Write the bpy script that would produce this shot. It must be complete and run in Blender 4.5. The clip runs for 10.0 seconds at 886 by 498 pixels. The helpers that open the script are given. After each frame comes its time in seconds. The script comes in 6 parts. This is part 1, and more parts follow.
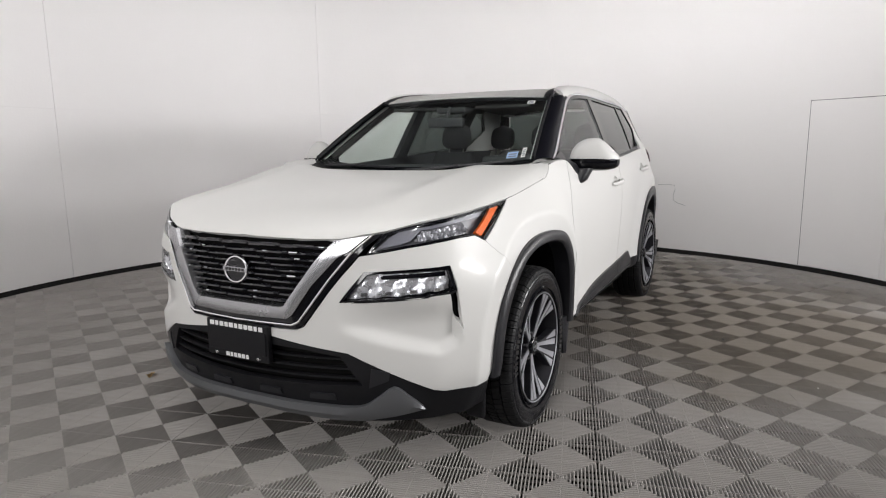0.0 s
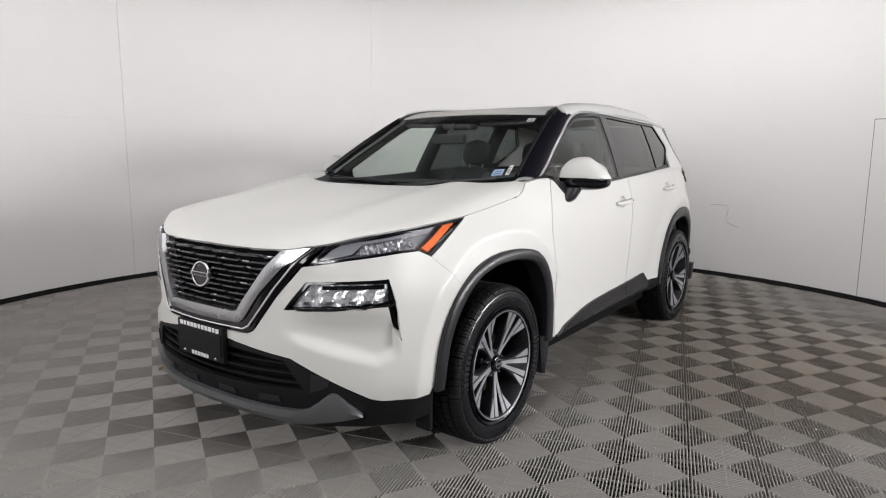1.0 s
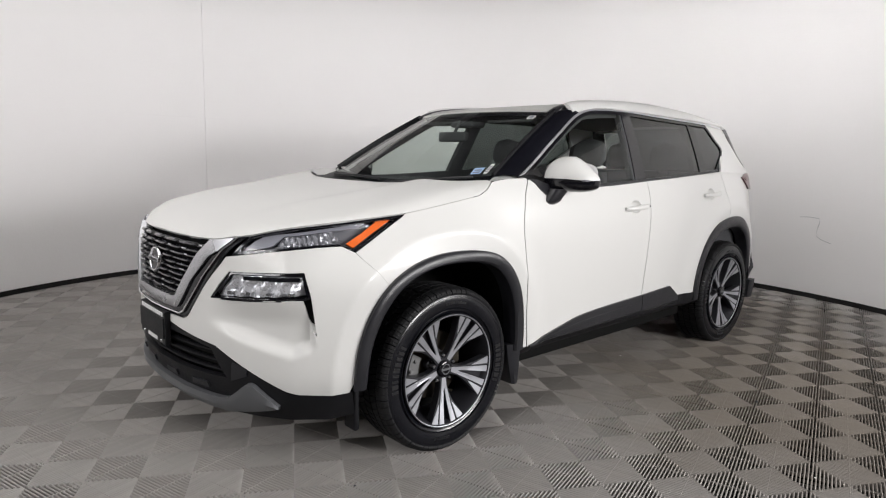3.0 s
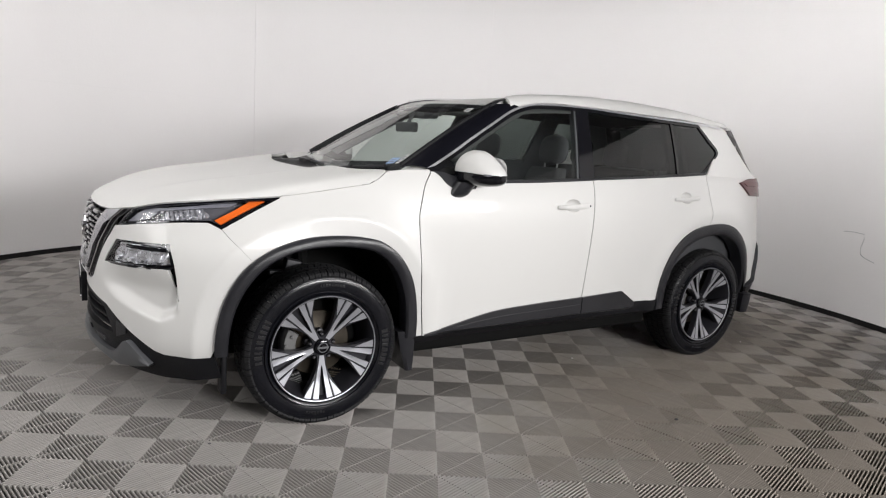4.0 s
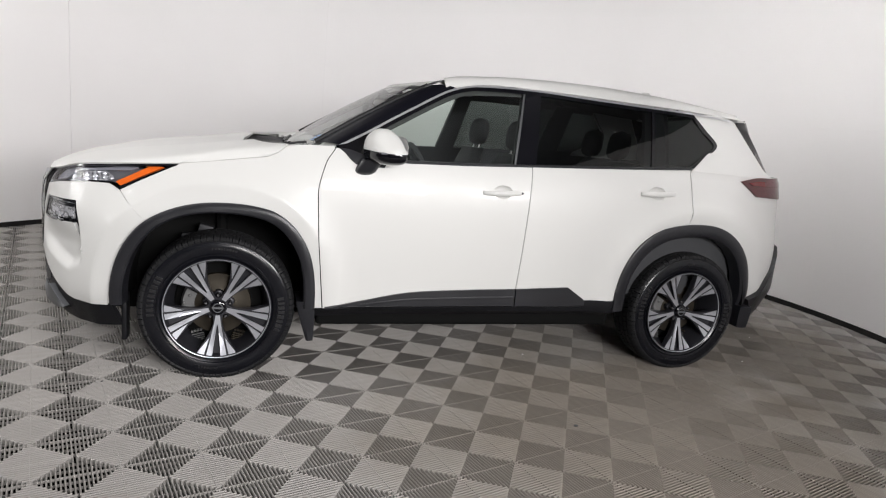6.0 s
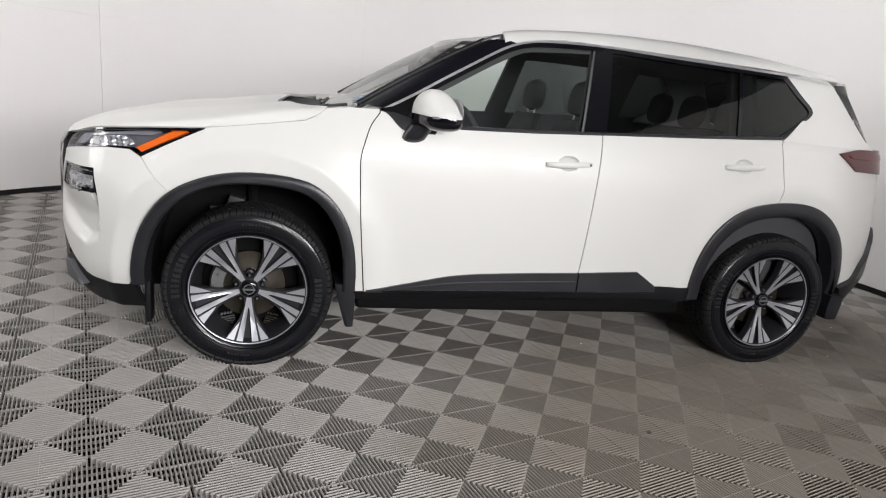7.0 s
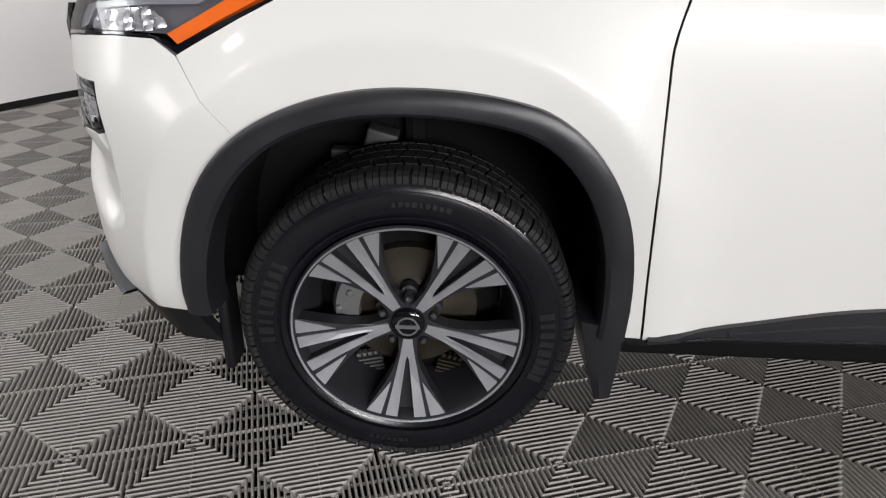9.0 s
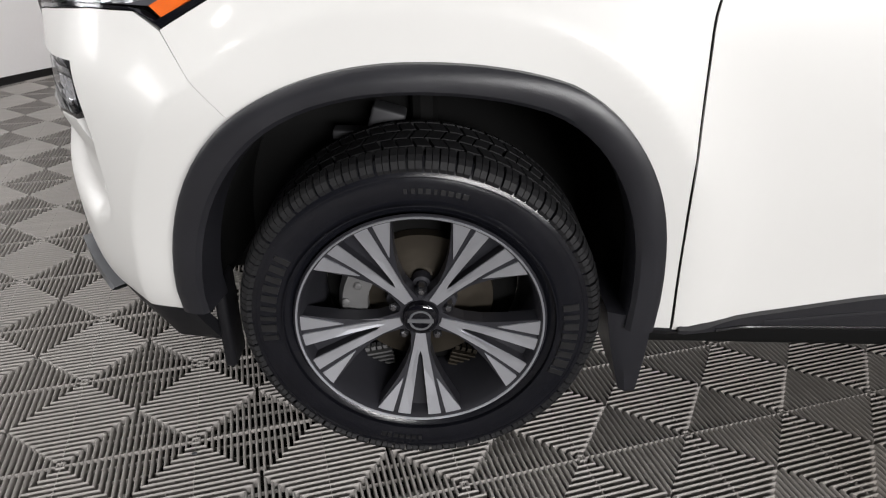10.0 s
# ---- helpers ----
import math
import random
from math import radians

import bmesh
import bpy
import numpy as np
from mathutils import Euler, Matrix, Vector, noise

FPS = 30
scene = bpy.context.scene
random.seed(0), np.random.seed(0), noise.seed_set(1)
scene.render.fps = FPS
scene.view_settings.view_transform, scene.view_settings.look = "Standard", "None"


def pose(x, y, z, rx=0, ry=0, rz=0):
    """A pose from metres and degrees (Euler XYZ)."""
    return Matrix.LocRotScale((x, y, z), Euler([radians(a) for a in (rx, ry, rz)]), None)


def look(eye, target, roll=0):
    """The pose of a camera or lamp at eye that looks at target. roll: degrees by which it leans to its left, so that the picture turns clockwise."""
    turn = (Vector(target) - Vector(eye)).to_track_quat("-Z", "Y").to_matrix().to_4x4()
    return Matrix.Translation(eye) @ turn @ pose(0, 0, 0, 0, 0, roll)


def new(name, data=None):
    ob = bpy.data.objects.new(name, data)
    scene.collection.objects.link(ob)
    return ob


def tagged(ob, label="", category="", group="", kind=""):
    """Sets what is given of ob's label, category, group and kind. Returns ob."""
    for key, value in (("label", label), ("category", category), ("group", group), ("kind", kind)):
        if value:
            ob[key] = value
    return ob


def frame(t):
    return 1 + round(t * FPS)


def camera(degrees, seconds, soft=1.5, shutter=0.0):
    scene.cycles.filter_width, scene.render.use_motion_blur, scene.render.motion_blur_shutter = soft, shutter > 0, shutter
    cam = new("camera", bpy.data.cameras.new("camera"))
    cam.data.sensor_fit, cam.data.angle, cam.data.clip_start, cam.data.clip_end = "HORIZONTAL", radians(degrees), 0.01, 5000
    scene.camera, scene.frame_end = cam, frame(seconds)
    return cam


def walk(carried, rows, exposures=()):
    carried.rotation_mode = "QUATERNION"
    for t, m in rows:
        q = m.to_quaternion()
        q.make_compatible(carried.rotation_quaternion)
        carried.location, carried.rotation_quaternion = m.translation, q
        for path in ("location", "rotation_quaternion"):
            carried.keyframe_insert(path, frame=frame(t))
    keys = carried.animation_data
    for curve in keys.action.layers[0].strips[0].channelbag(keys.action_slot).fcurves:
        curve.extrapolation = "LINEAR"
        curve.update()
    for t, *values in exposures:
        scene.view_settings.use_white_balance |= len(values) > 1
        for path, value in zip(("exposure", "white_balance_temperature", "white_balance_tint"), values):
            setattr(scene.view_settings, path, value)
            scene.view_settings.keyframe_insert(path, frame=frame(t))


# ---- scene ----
cam = camera(70.42, 10.0, 1.15)

PATH = [
    (0, (-2.650, -1.816, 1.292), (-0.910, -0.889, 0.955), -0.7),
    (0.5, (-2.475, -2.110, 1.307), (-0.813, -1.049, 0.972), -0.2),
    (1, (-2.401, -2.320, 1.315), (-0.807, -1.150, 1.015), 0.3),
    (1.5, (-2.364, -2.382, 1.321), (-0.805, -1.163, 1.033), 0.1),
    (2, (-2.300, -2.408, 1.324), (-0.760, -1.165, 1.037), 0.3),
    (2.2, (-2.253, -2.411, 1.316), (-0.733, -1.144, 1.025), 0.1),
    (3.3, (-1.568, -3.065, 1.294), (-0.340, -1.516, 0.987), 2.3),
    (3.5, (-1.403, -3.186, 1.332), (-0.235, -1.595, 1.013), 2.9),
    (4, (-0.989, -3.536, 1.345), (0.028, -1.849, 1.001), 3.8),
    (4.5, (-0.542, -3.758, 1.327), (0.327, -1.996, 0.950), 5.1),
    (5, (-0.145, -3.936, 1.339), (0.593, -2.119, 0.944), 5.5),
    (5.5, (0.096, -4.048, 1.378), (0.728, -2.189, 0.997), 5.6),
    (6.8, (0.184, -3.825, 1.290), (0.690, -1.939, 0.856), 5.6),
    (7, (0.167, -3.653, 1.317), (0.643, -1.775, 0.818), 5.9),
    (7.5, (0.169, -3.257, 1.280), (0.486, -1.385, 0.650), 5.5),
    (8, (0.148, -2.789, 1.232), (0.283, -0.938, 0.486), 5.0),
    (8.5, (0.074, -2.339, 1.207), (0.144, -0.535, 0.346), 3.5),
    (9, (0.073, -2.031, 1.147), (0.070, -0.252, 0.231), 2.4),
    (9.5, (0.039, -1.965, 1.129), (-0.003, -0.215, 0.162), 1.2),
    (10, (0.024, -1.928, 1.129), (0.053, -0.192, 0.135), 1.7),
]
walk(cam, [(t, look(eye, target, roll)) for t, eye, target, roll in PATH], ((0.0, 0.18), (2.0, 0.20), (5.5, 0.18), (7.0, 0.20), (8.5, 0.18), (9.0, 0.15), (9.5, 0.18), (10.0, 0.27)))

# ---- light ----
world = bpy.data.worlds.new("world")
scene.world = world
world.use_nodes = True
world.node_tree.nodes["Background"].inputs[0].default_value = (0.9, 0.95, 1.0, 1)
world.node_tree.nodes["Background"].inputs[1].default_value = 0.02
CEILING = 3.22
# Wide softbox added under the ceiling as unseen top light: middle, size, power
SOFTBOX = (-1.4, -0.2, 3.2, 3.0, 24)
# Added, unseen strip lights facing the wall: first and last bearing, count, power
WALLWASH = (-52, 160, 9, 8.6)
# Twin ceiling lights: place in plan, power of each head
DOWNLIGHTS = ((-2.7, -2.7, 7),)
# Twin floodlights on the open side and before the nose: place, power of each head
FLOODS = ((-5.2, -1.3, 2.15, 27), (-5.2, 0.0, 2.15, 24), (1.7, -7.2, 2.2, 132), (4.3, -6.6, 2.2, 112))


# ---- materials ----
def node_material(name):
    m = bpy.data.materials.new(name)
    m.use_nodes = True
    t = m.node_tree
    return m, t, t.nodes["Principled BSDF"]


def surface(name, color, rough=0.5, metal=0.0, coat=0.0, vary=0.06, size=0.4, grain=0.0, grain_size=0.004, rough_vary=0.08, random_tint=0.0, spec=0.5, coat_rough=0.04):
    """A plain material with slow variation in tone and gloss, and a fine relief."""
    m, t, p = node_material(name)
    new_node, link = t.nodes.new, t.links.new
    place = new_node("ShaderNodeTexCoord")
    slow = new_node("ShaderNodeTexNoise")
    slow.inputs["Scale"].default_value, slow.inputs["Detail"].default_value = 1 / size, 5
    link(place.outputs["Object"], slow.inputs["Vector"])
    tone = new_node("ShaderNodeMix")
    tone.data_type = "RGBA"
    a, b = [c * (1 - vary) for c in color], [min(1, c * (1 + vary)) for c in color]
    tone.inputs[6].default_value, tone.inputs[7].default_value = (*a, 1), (*b, 1)
    link(slow.outputs["Fac"], tone.inputs[0])
    last = tone.outputs[2]
    if random_tint:
        info = new_node("ShaderNodeObjectInfo")
        island = new_node("ShaderNodeNewGeometry")
        add = new_node("ShaderNodeMath")
        add.operation = "ADD"
        link(info.outputs["Random"], add.inputs[0])
        link(island.outputs["Random Per Island"], add.inputs[1])
        span = new_node("ShaderNodeMapRange")
        span.inputs[2].default_value = 2
        span.inputs[3].default_value, span.inputs[4].default_value = 1 - random_tint, 1 + random_tint
        link(add.outputs[0], span.inputs[0])
        scale = new_node("ShaderNodeVectorMath")
        scale.operation = "SCALE"
        link(last, scale.inputs[0])
        link(span.outputs[0], scale.inputs["Scale"])
        last = scale.outputs[0]
    link(last, p.inputs["Base Color"])
    gloss = new_node("ShaderNodeMapRange")
    gloss.inputs[3].default_value, gloss.inputs[4].default_value = max(0, rough - rough_vary), min(1, rough + rough_vary)
    link(slow.outputs["Fac"], gloss.inputs[0])
    link(gloss.outputs[0], p.inputs["Roughness"])
    p.inputs["Metallic"].default_value = metal
    p.inputs["Specular IOR Level"].default_value = spec
    p.inputs["Coat Weight"].default_value = coat
    p.inputs["Coat Roughness"].default_value = coat_rough
    if grain:
        fine = new_node("ShaderNodeTexNoise")
        fine.inputs["Scale"].default_value, fine.inputs["Detail"].default_value = 1 / grain_size, 3
        link(place.outputs["Object"], fine.inputs["Vector"])
        bump = new_node("ShaderNodeBump")
        bump.inputs["Strength"].default_value, bump.inputs["Distance"].default_value = grain, grain_size
        link(fine.outputs["Fac"], bump.inputs["Height"])
        link(bump.outputs[0], p.inputs["Normal"])
    return m


def glass(name, tint, rough=0.0, strength=1.0):
    """Thin pane: tinted, with the gloss of glass growing towards grazing angles."""
    m, t, p = node_material(name)
    new_node, link = t.nodes.new, t.links.new
    t.nodes.remove(p)
    clear, shine, mix, edge = new_node("ShaderNodeBsdfTransparent"), new_node("ShaderNodeBsdfGlossy"), new_node("ShaderNodeMixShader"), new_node("ShaderNodeLayerWeight")
    clear.inputs[0].default_value = (*tint, 1)
    shine.inputs["Roughness"].default_value = rough
    edge.inputs["Blend"].default_value = 0.5
    steep = new_node("ShaderNodeMath")
    steep.operation = "POWER"
    steep.inputs[1].default_value = 4.0
    link(edge.outputs["Facing"], steep.inputs[0])
    gloss = new_node("ShaderNodeMapRange")
    gloss.inputs[3].default_value, gloss.inputs[4].default_value = 0.045 * strength, 0.9 * strength
    link(steep.outputs[0], gloss.inputs[0])
    link(gloss.outputs[0], mix.inputs[0])
    link(clear.outputs[0], mix.inputs[1])
    link(shine.outputs[0], mix.inputs[2])
    link(mix.outputs[0], t.nodes["Material Output"].inputs[0])
    return m


def glow(name, color, strength):
    m, t, p = node_material(name)
    p.inputs["Emission Color"].default_value = (*color, 1)
    p.inputs["Emission Strength"].default_value = strength
    p.inputs["Base Color"].default_value = (0.8, 0.8, 0.8, 1)
    return m


WALL = surface("wall_paint", (0.83, 0.812, 0.808), 0.55, vary=0.025, size=0.9, grain=0.05, grain_size=0.02)
SHOP = surface("grey_shop_paint", (0.10, 0.10, 0.10), 0.7, vary=0.1, size=1.0)
CEIL = surface("ceiling_paint", (0.16, 0.16, 0.165), 0.8, vary=0.05, size=1.5)
RUBBER_BLACK = surface("black_skirting", (0.010, 0.009, 0.009), 0.6, spec=0.3)
PAINT = surface("pearl_white_paint", (0.640, 0.636, 0.620), 0.45, coat=0.22, coat_rough=0.07, vary=0.01, size=0.3, rough_vary=0.03)
PLASTIC = surface("textured_black_plastic", (0.0150, 0.0152, 0.0185), 0.34, vary=0.2, size=0.1, grain=0.25, grain_size=0.0015, spec=0.5)
NOSEBLACK = surface("matt_black_nose_plastic", (0.0095, 0.0095, 0.0112), 0.46, vary=0.2, size=0.1, grain=0.25, grain_size=0.0015, spec=0.22)
CLAD = surface("grained_black_cladding", (0.017, 0.017, 0.020), 0.36, vary=0.15, size=0.2, grain=0.2, grain_size=0.0015, spec=0.55)
PIANO = surface("gloss_black_paint", (0.004, 0.004, 0.006), 0.10, coat=0.25, vary=0.1, rough_vary=0.02, spec=0.35)
DARK = surface("dark_cavity", (0.004, 0.004, 0.004), 0.85, vary=0.2, size=0.1, spec=0.15)
SATIN = surface("satin_silver_paint", (0.135, 0.139, 0.147), 0.42, metal=0.35, vary=0.06)
CHROME = surface("chrome", (0.78, 0.78, 0.80), 0.09, metal=1.0, vary=0.02, rough_vary=0.03)
DARKCHROME = surface("satin_chrome", (0.45, 0.45, 0.47), 0.27, metal=0.85, vary=0.04, rough_vary=0.05)
MACHINED = surface("machined_alloy", (0.52, 0.53, 0.57), 0.36, metal=0.75, vary=0.06, size=0.05, rough_vary=0.06)
POCKET = surface("dark_gunmetal_paint", (0.026, 0.026, 0.031), 0.38, metal=0.2, vary=0.1, spec=0.35)
TYRE = surface("tyre_rubber", (0.0060, 0.0063, 0.0088), 0.21, vary=0.25, size=0.06, grain=0.12, grain_size=0.002, rough_vary=0.1, spec=0.4)
TREAD = surface("tread_rubber", (0.012, 0.012, 0.013), 0.6, vary=0.25, size=0.05, spec=0.25)
IRON = surface("brake_iron", (0.05, 0.042, 0.032), 0.45, metal=0.7, vary=0.3, size=0.05)
CASTING = surface("caliper_casting", (0.17, 0.17, 0.17), 0.5, metal=0.5, vary=0.2, size=0.04)
TRIM = surface("dark_grey_interior_plastic", (0.055, 0.056, 0.060), 0.6, grain=0.2, spec=0.3)
CLOTH = surface("charcoal_seat_cloth", (0.070, 0.070, 0.075), 0.9, vary=0.2, size=0.03, grain=0.5, grain_size=0.003)
TYREMARK = surface("raised_tyre_marks", (0.011, 0.011, 0.012), 0.35, vary=0.3, size=0.02, spec=0.5)
STEEL = surface("plated_steel", (0.30, 0.30, 0.32), 0.22, metal=0.95, vary=0.1, size=0.02)
PILLARCLOTH = surface("pale_grey_pillar_lining", (0.70, 0.71, 0.69), 0.85, grain=0.2, spec=0.2)
ROOFCLOTH = surface("grey_roof_cloth", (0.07, 0.07, 0.07), 0.9, grain=0.3, spec=0.2)
PILLAR = surface("satin_black_pillar_paint", (0.004, 0.004, 0.007), 0.34, vary=0.1, rough_vary=0.03, spec=0.18)
WINTRIM = surface("satin_window_trim_metal", (0.70, 0.70, 0.72), 0.34, metal=0.85, vary=0.04)
CLEAR = glass("windscreen_glass", (0.86, 0.92, 0.89))
SIDEGLASS = glass("door_glass", (0.82, 0.88, 0.85))
PRIVACY = glass("privacy_glass", (0.10, 0.115, 0.112))
LENS = glass("lamp_lens", (0.95, 0.96, 0.97), 0.04, 0.5)
AMBER = surface("amber_reflector", (0.78, 0.13, 0.008), 0.5, coat=0.0, spec=0.2, vary=0.12, size=0.02)
REDLENS = surface("red_lamp_lens", (0.062, 0.003, 0.005), 0.16, coat=0.15, vary=0.2, size=0.03)
SILVERED = surface("lamp_reflector", (0.48, 0.48, 0.51), 0.24, metal=0.7, vary=0.25, size=0.02, rough_vary=0.12)
LAMPGREY = surface("grey_lamp_housing", (0.12, 0.12, 0.135), 0.25, coat=0.3)
FOGSILVER = surface("fog_lamp_reflector", (0.66, 0.66, 0.69), 0.28, metal=0.6, vary=0.2, size=0.02, rough_vary=0.1)
LIGHTGUIDE = surface("pale_light_guide", (0.22, 0.22, 0.255), 0.3, coat=0.4)
MIRRORGLASS = surface("mirror_glass", (0.85, 0.85, 0.87), 0.01, metal=1.0, rough_vary=0.005, vary=0.0)
PAPER = surface("white_paper", (0.8, 0.8, 0.78), 0.7)
BLUEPAPER = surface("pale_blue_paper", (0.35, 0.5, 0.75), 0.6)
WHITEINK = surface("white_ink", (0.8, 0.8, 0.8), 0.6)
INK = surface("grey_ink", (0.2, 0.22, 0.28), 0.6)
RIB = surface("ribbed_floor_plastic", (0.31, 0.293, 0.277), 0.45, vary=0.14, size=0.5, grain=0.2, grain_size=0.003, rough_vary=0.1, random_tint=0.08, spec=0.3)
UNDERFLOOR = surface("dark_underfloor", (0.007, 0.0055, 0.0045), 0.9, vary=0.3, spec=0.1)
# Grey that stands for light caught in the gap between the doors
PALEGAP = surface("pale_gap_fill", (0.30, 0.30, 0.29), 0.7)
BRACKET = surface("dull_bracket_steel", (0.035, 0.035, 0.038), 0.55, metal=0.4, vary=0.2, size=0.05)
METALGREY = surface("grey_steel", (0.35, 0.35, 0.36), 0.4, metal=0.8)
LEAF = surface("dry_brown_leaf", (0.42, 0.29, 0.13), 0.8, vary=0.3, size=0.01)
GRILLEBAR = surface("gloss_black_grille_paint", (0.012, 0.012, 0.016), 0.16, coat=1.0, vary=0.1, rough_vary=0.04)


def add_blotches(material, spots):
    """Browner, darker floor colour, in blotches with ragged edges: middle, radius, depth."""
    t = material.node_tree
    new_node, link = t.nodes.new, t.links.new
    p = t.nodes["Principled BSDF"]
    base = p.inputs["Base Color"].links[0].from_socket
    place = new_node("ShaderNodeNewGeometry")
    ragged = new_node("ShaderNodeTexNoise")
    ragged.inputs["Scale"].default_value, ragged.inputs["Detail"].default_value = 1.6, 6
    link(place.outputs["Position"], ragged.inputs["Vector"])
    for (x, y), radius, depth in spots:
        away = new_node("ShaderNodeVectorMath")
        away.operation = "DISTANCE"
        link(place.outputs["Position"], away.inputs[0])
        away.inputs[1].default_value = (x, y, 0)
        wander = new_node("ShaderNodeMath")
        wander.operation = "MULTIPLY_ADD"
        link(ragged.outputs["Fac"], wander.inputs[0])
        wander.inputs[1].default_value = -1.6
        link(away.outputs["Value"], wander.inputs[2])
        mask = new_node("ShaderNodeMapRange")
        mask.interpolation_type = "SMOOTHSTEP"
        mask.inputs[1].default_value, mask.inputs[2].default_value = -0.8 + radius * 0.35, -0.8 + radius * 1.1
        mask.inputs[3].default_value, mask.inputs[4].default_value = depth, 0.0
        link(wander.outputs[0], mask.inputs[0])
        browning = new_node("ShaderNodeMix")
        browning.data_type, browning.blend_type = "RGBA", "MULTIPLY"
        link(mask.outputs[0], browning.inputs[0])
        link(base, browning.inputs[6])
        browning.inputs[7].default_value = (0.55, 0.49, 0.41, 1)
        base = browning.outputs[2]
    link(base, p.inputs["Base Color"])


add_blotches(RIB, (((2.1, -1.7), 1.7, 0.75), ((0.4, -3.3), 0.9, 0.35), ((3.7, -0.6), 1.2, 0.55)))
PANELGLOW = glow("light_panel", (1.0, 0.98, 0.95), 0.5)


# ---- building blocks ----
def part(name, bm, material, parent=None, label="", sharp=35, smooth=True):
    """Link a bmesh as one mesh object under its thing or part."""
    me = bpy.data.meshes.new(name)
    bm.to_mesh(me)
    bm.free()
    me.materials.append(material)
    if smooth:
        me.shade_smooth()
        me.set_sharp_from_angle(angle=radians(sharp))
    ob = new(name, me)
    ob.parent = parent
    if label:
        ob["label"] = label
    return ob


def thing(name, label, category, group="", at=(0, 0, 0), kind=""):
    ob = new(name)
    ob.location = at
    return tagged(ob, label, category, group, kind)


def box(bm, x0, x1, y0, y1, z0, z1, bevel=0.0, m=None):
    made = bmesh.ops.create_cube(bm, size=1.0, matrix=Matrix.LocRotScale(((x0 + x1) / 2, (y0 + y1) / 2, (z0 + z1) / 2), None, (x1 - x0, y1 - y0, z1 - z0)))
    vs = made["verts"]
    if bevel:
        edges = list({e for v in vs for e in v.link_edges})
        out = bmesh.ops.bevel(bm, geom=edges, offset=bevel, segments=3, profile=0.5, affect="EDGES")
        vs = list({v for f in out["faces"] for v in f.verts} | {v for v in vs if v.is_valid})
    if m is not None:
        bmesh.ops.transform(bm, matrix=m, verts=vs)
    return vs


def loft(bm, rows, closed_rows=False, closed_cols=False, cap=False):
    """Join rows of points (arrays of n x 3) by quads."""
    grid = [[bm.verts.new(tuple(float(c) for c in p)) for p in row] for row in rows]
    n, k = len(grid), len(grid[0])
    for i in range(n if closed_rows else n - 1):
        for j in range(k if closed_cols else k - 1):
            a, b, c, d = grid[i][j], grid[(i + 1) % n][j], grid[(i + 1) % n][(j + 1) % k], grid[i][(j + 1) % k]
            bm.faces.new((a, b, c, d))
    if cap and closed_cols:
        bm.faces.new(grid[0][::-1])
        bm.faces.new(grid[-1])
    return grid


def sweep(bm, path, width, height, up=(0, 0, 1), n=8, power=2.5):
    """A bar of rounded section along a path."""
    path = [np.array(p, float) for p in path]
    rows = []
    for i, p in enumerate(path):
        t = path[min(i + 1, len(path) - 1)] - path[max(i - 1, 0)]
        t /= np.linalg.norm(t) + 1e-12
        s = np.cross(t, up)
        s /= np.linalg.norm(s) + 1e-12
        v = np.cross(s, t)
        w = width[i] if isinstance(width, (list, tuple, np.ndarray)) else width
        h = height[i] if isinstance(height, (list, tuple, np.ndarray)) else height
        row = []
        for k in range(n):
            a = 2 * math.pi * (k + 0.5) / n
            c, d = math.cos(a), math.sin(a)
            row.append(p + s * w / 2 * math.copysign(abs(c) ** (2 / power), c) + v * h / 2 * math.copysign(abs(d) ** (2 / power), d))
        rows.append(row)
    loft(bm, rows, closed_cols=True, cap=True)
    return bm


def fix_normals(bm):
    bmesh.ops.recalc_face_normals(bm, faces=bm.faces)
    return bm


def lathe(bm, profile, n=64, y0=0.0, start=0.0, stop=2 * math.pi):
    """Turn (radius, y) points round the y axis."""
    whole = abs(stop - start - 2 * math.pi) < 1e-6
    rows = []
    for i in range(n if whole else n + 1):
        a = start + (stop - start) * i / n
        rows.append([(r * math.cos(a), y0 + y, r * math.sin(a)) for r, y in profile])
    loft(bm, rows, closed_rows=whole)
    return bm


def smooth_line(pts, n=6):
    """Round a short open line by a Catmull-Rom curve."""
    pts = [np.array(p, float) for p in pts]
    ext = [2 * pts[0] - pts[1]] + pts + [2 * pts[-1] - pts[-2]]
    out = []
    for i in range(1, len(ext) - 2):
        a, b, c, d = ext[i - 1:i + 3]
        for k in range(n):
            s = k / n
            out.append(0.5 * (2 * b + (c - a) * s + (2 * a - 5 * b + 4 * c - d) * s * s + (3 * b - a - 3 * c + d) * s ** 3))
    out.append(pts[-1])
    return [tuple(p) for p in out]


def inside(p, poly):
    hit = False
    for (x0, y0), (x1, y1) in zip(poly, poly[1:] + poly[:1]):
        if (y0 > p[1]) != (y1 > p[1]) and p[0] < x0 + (p[1] - y0) / (y1 - y0) * (x1 - x0):
            hit = not hit
    return hit


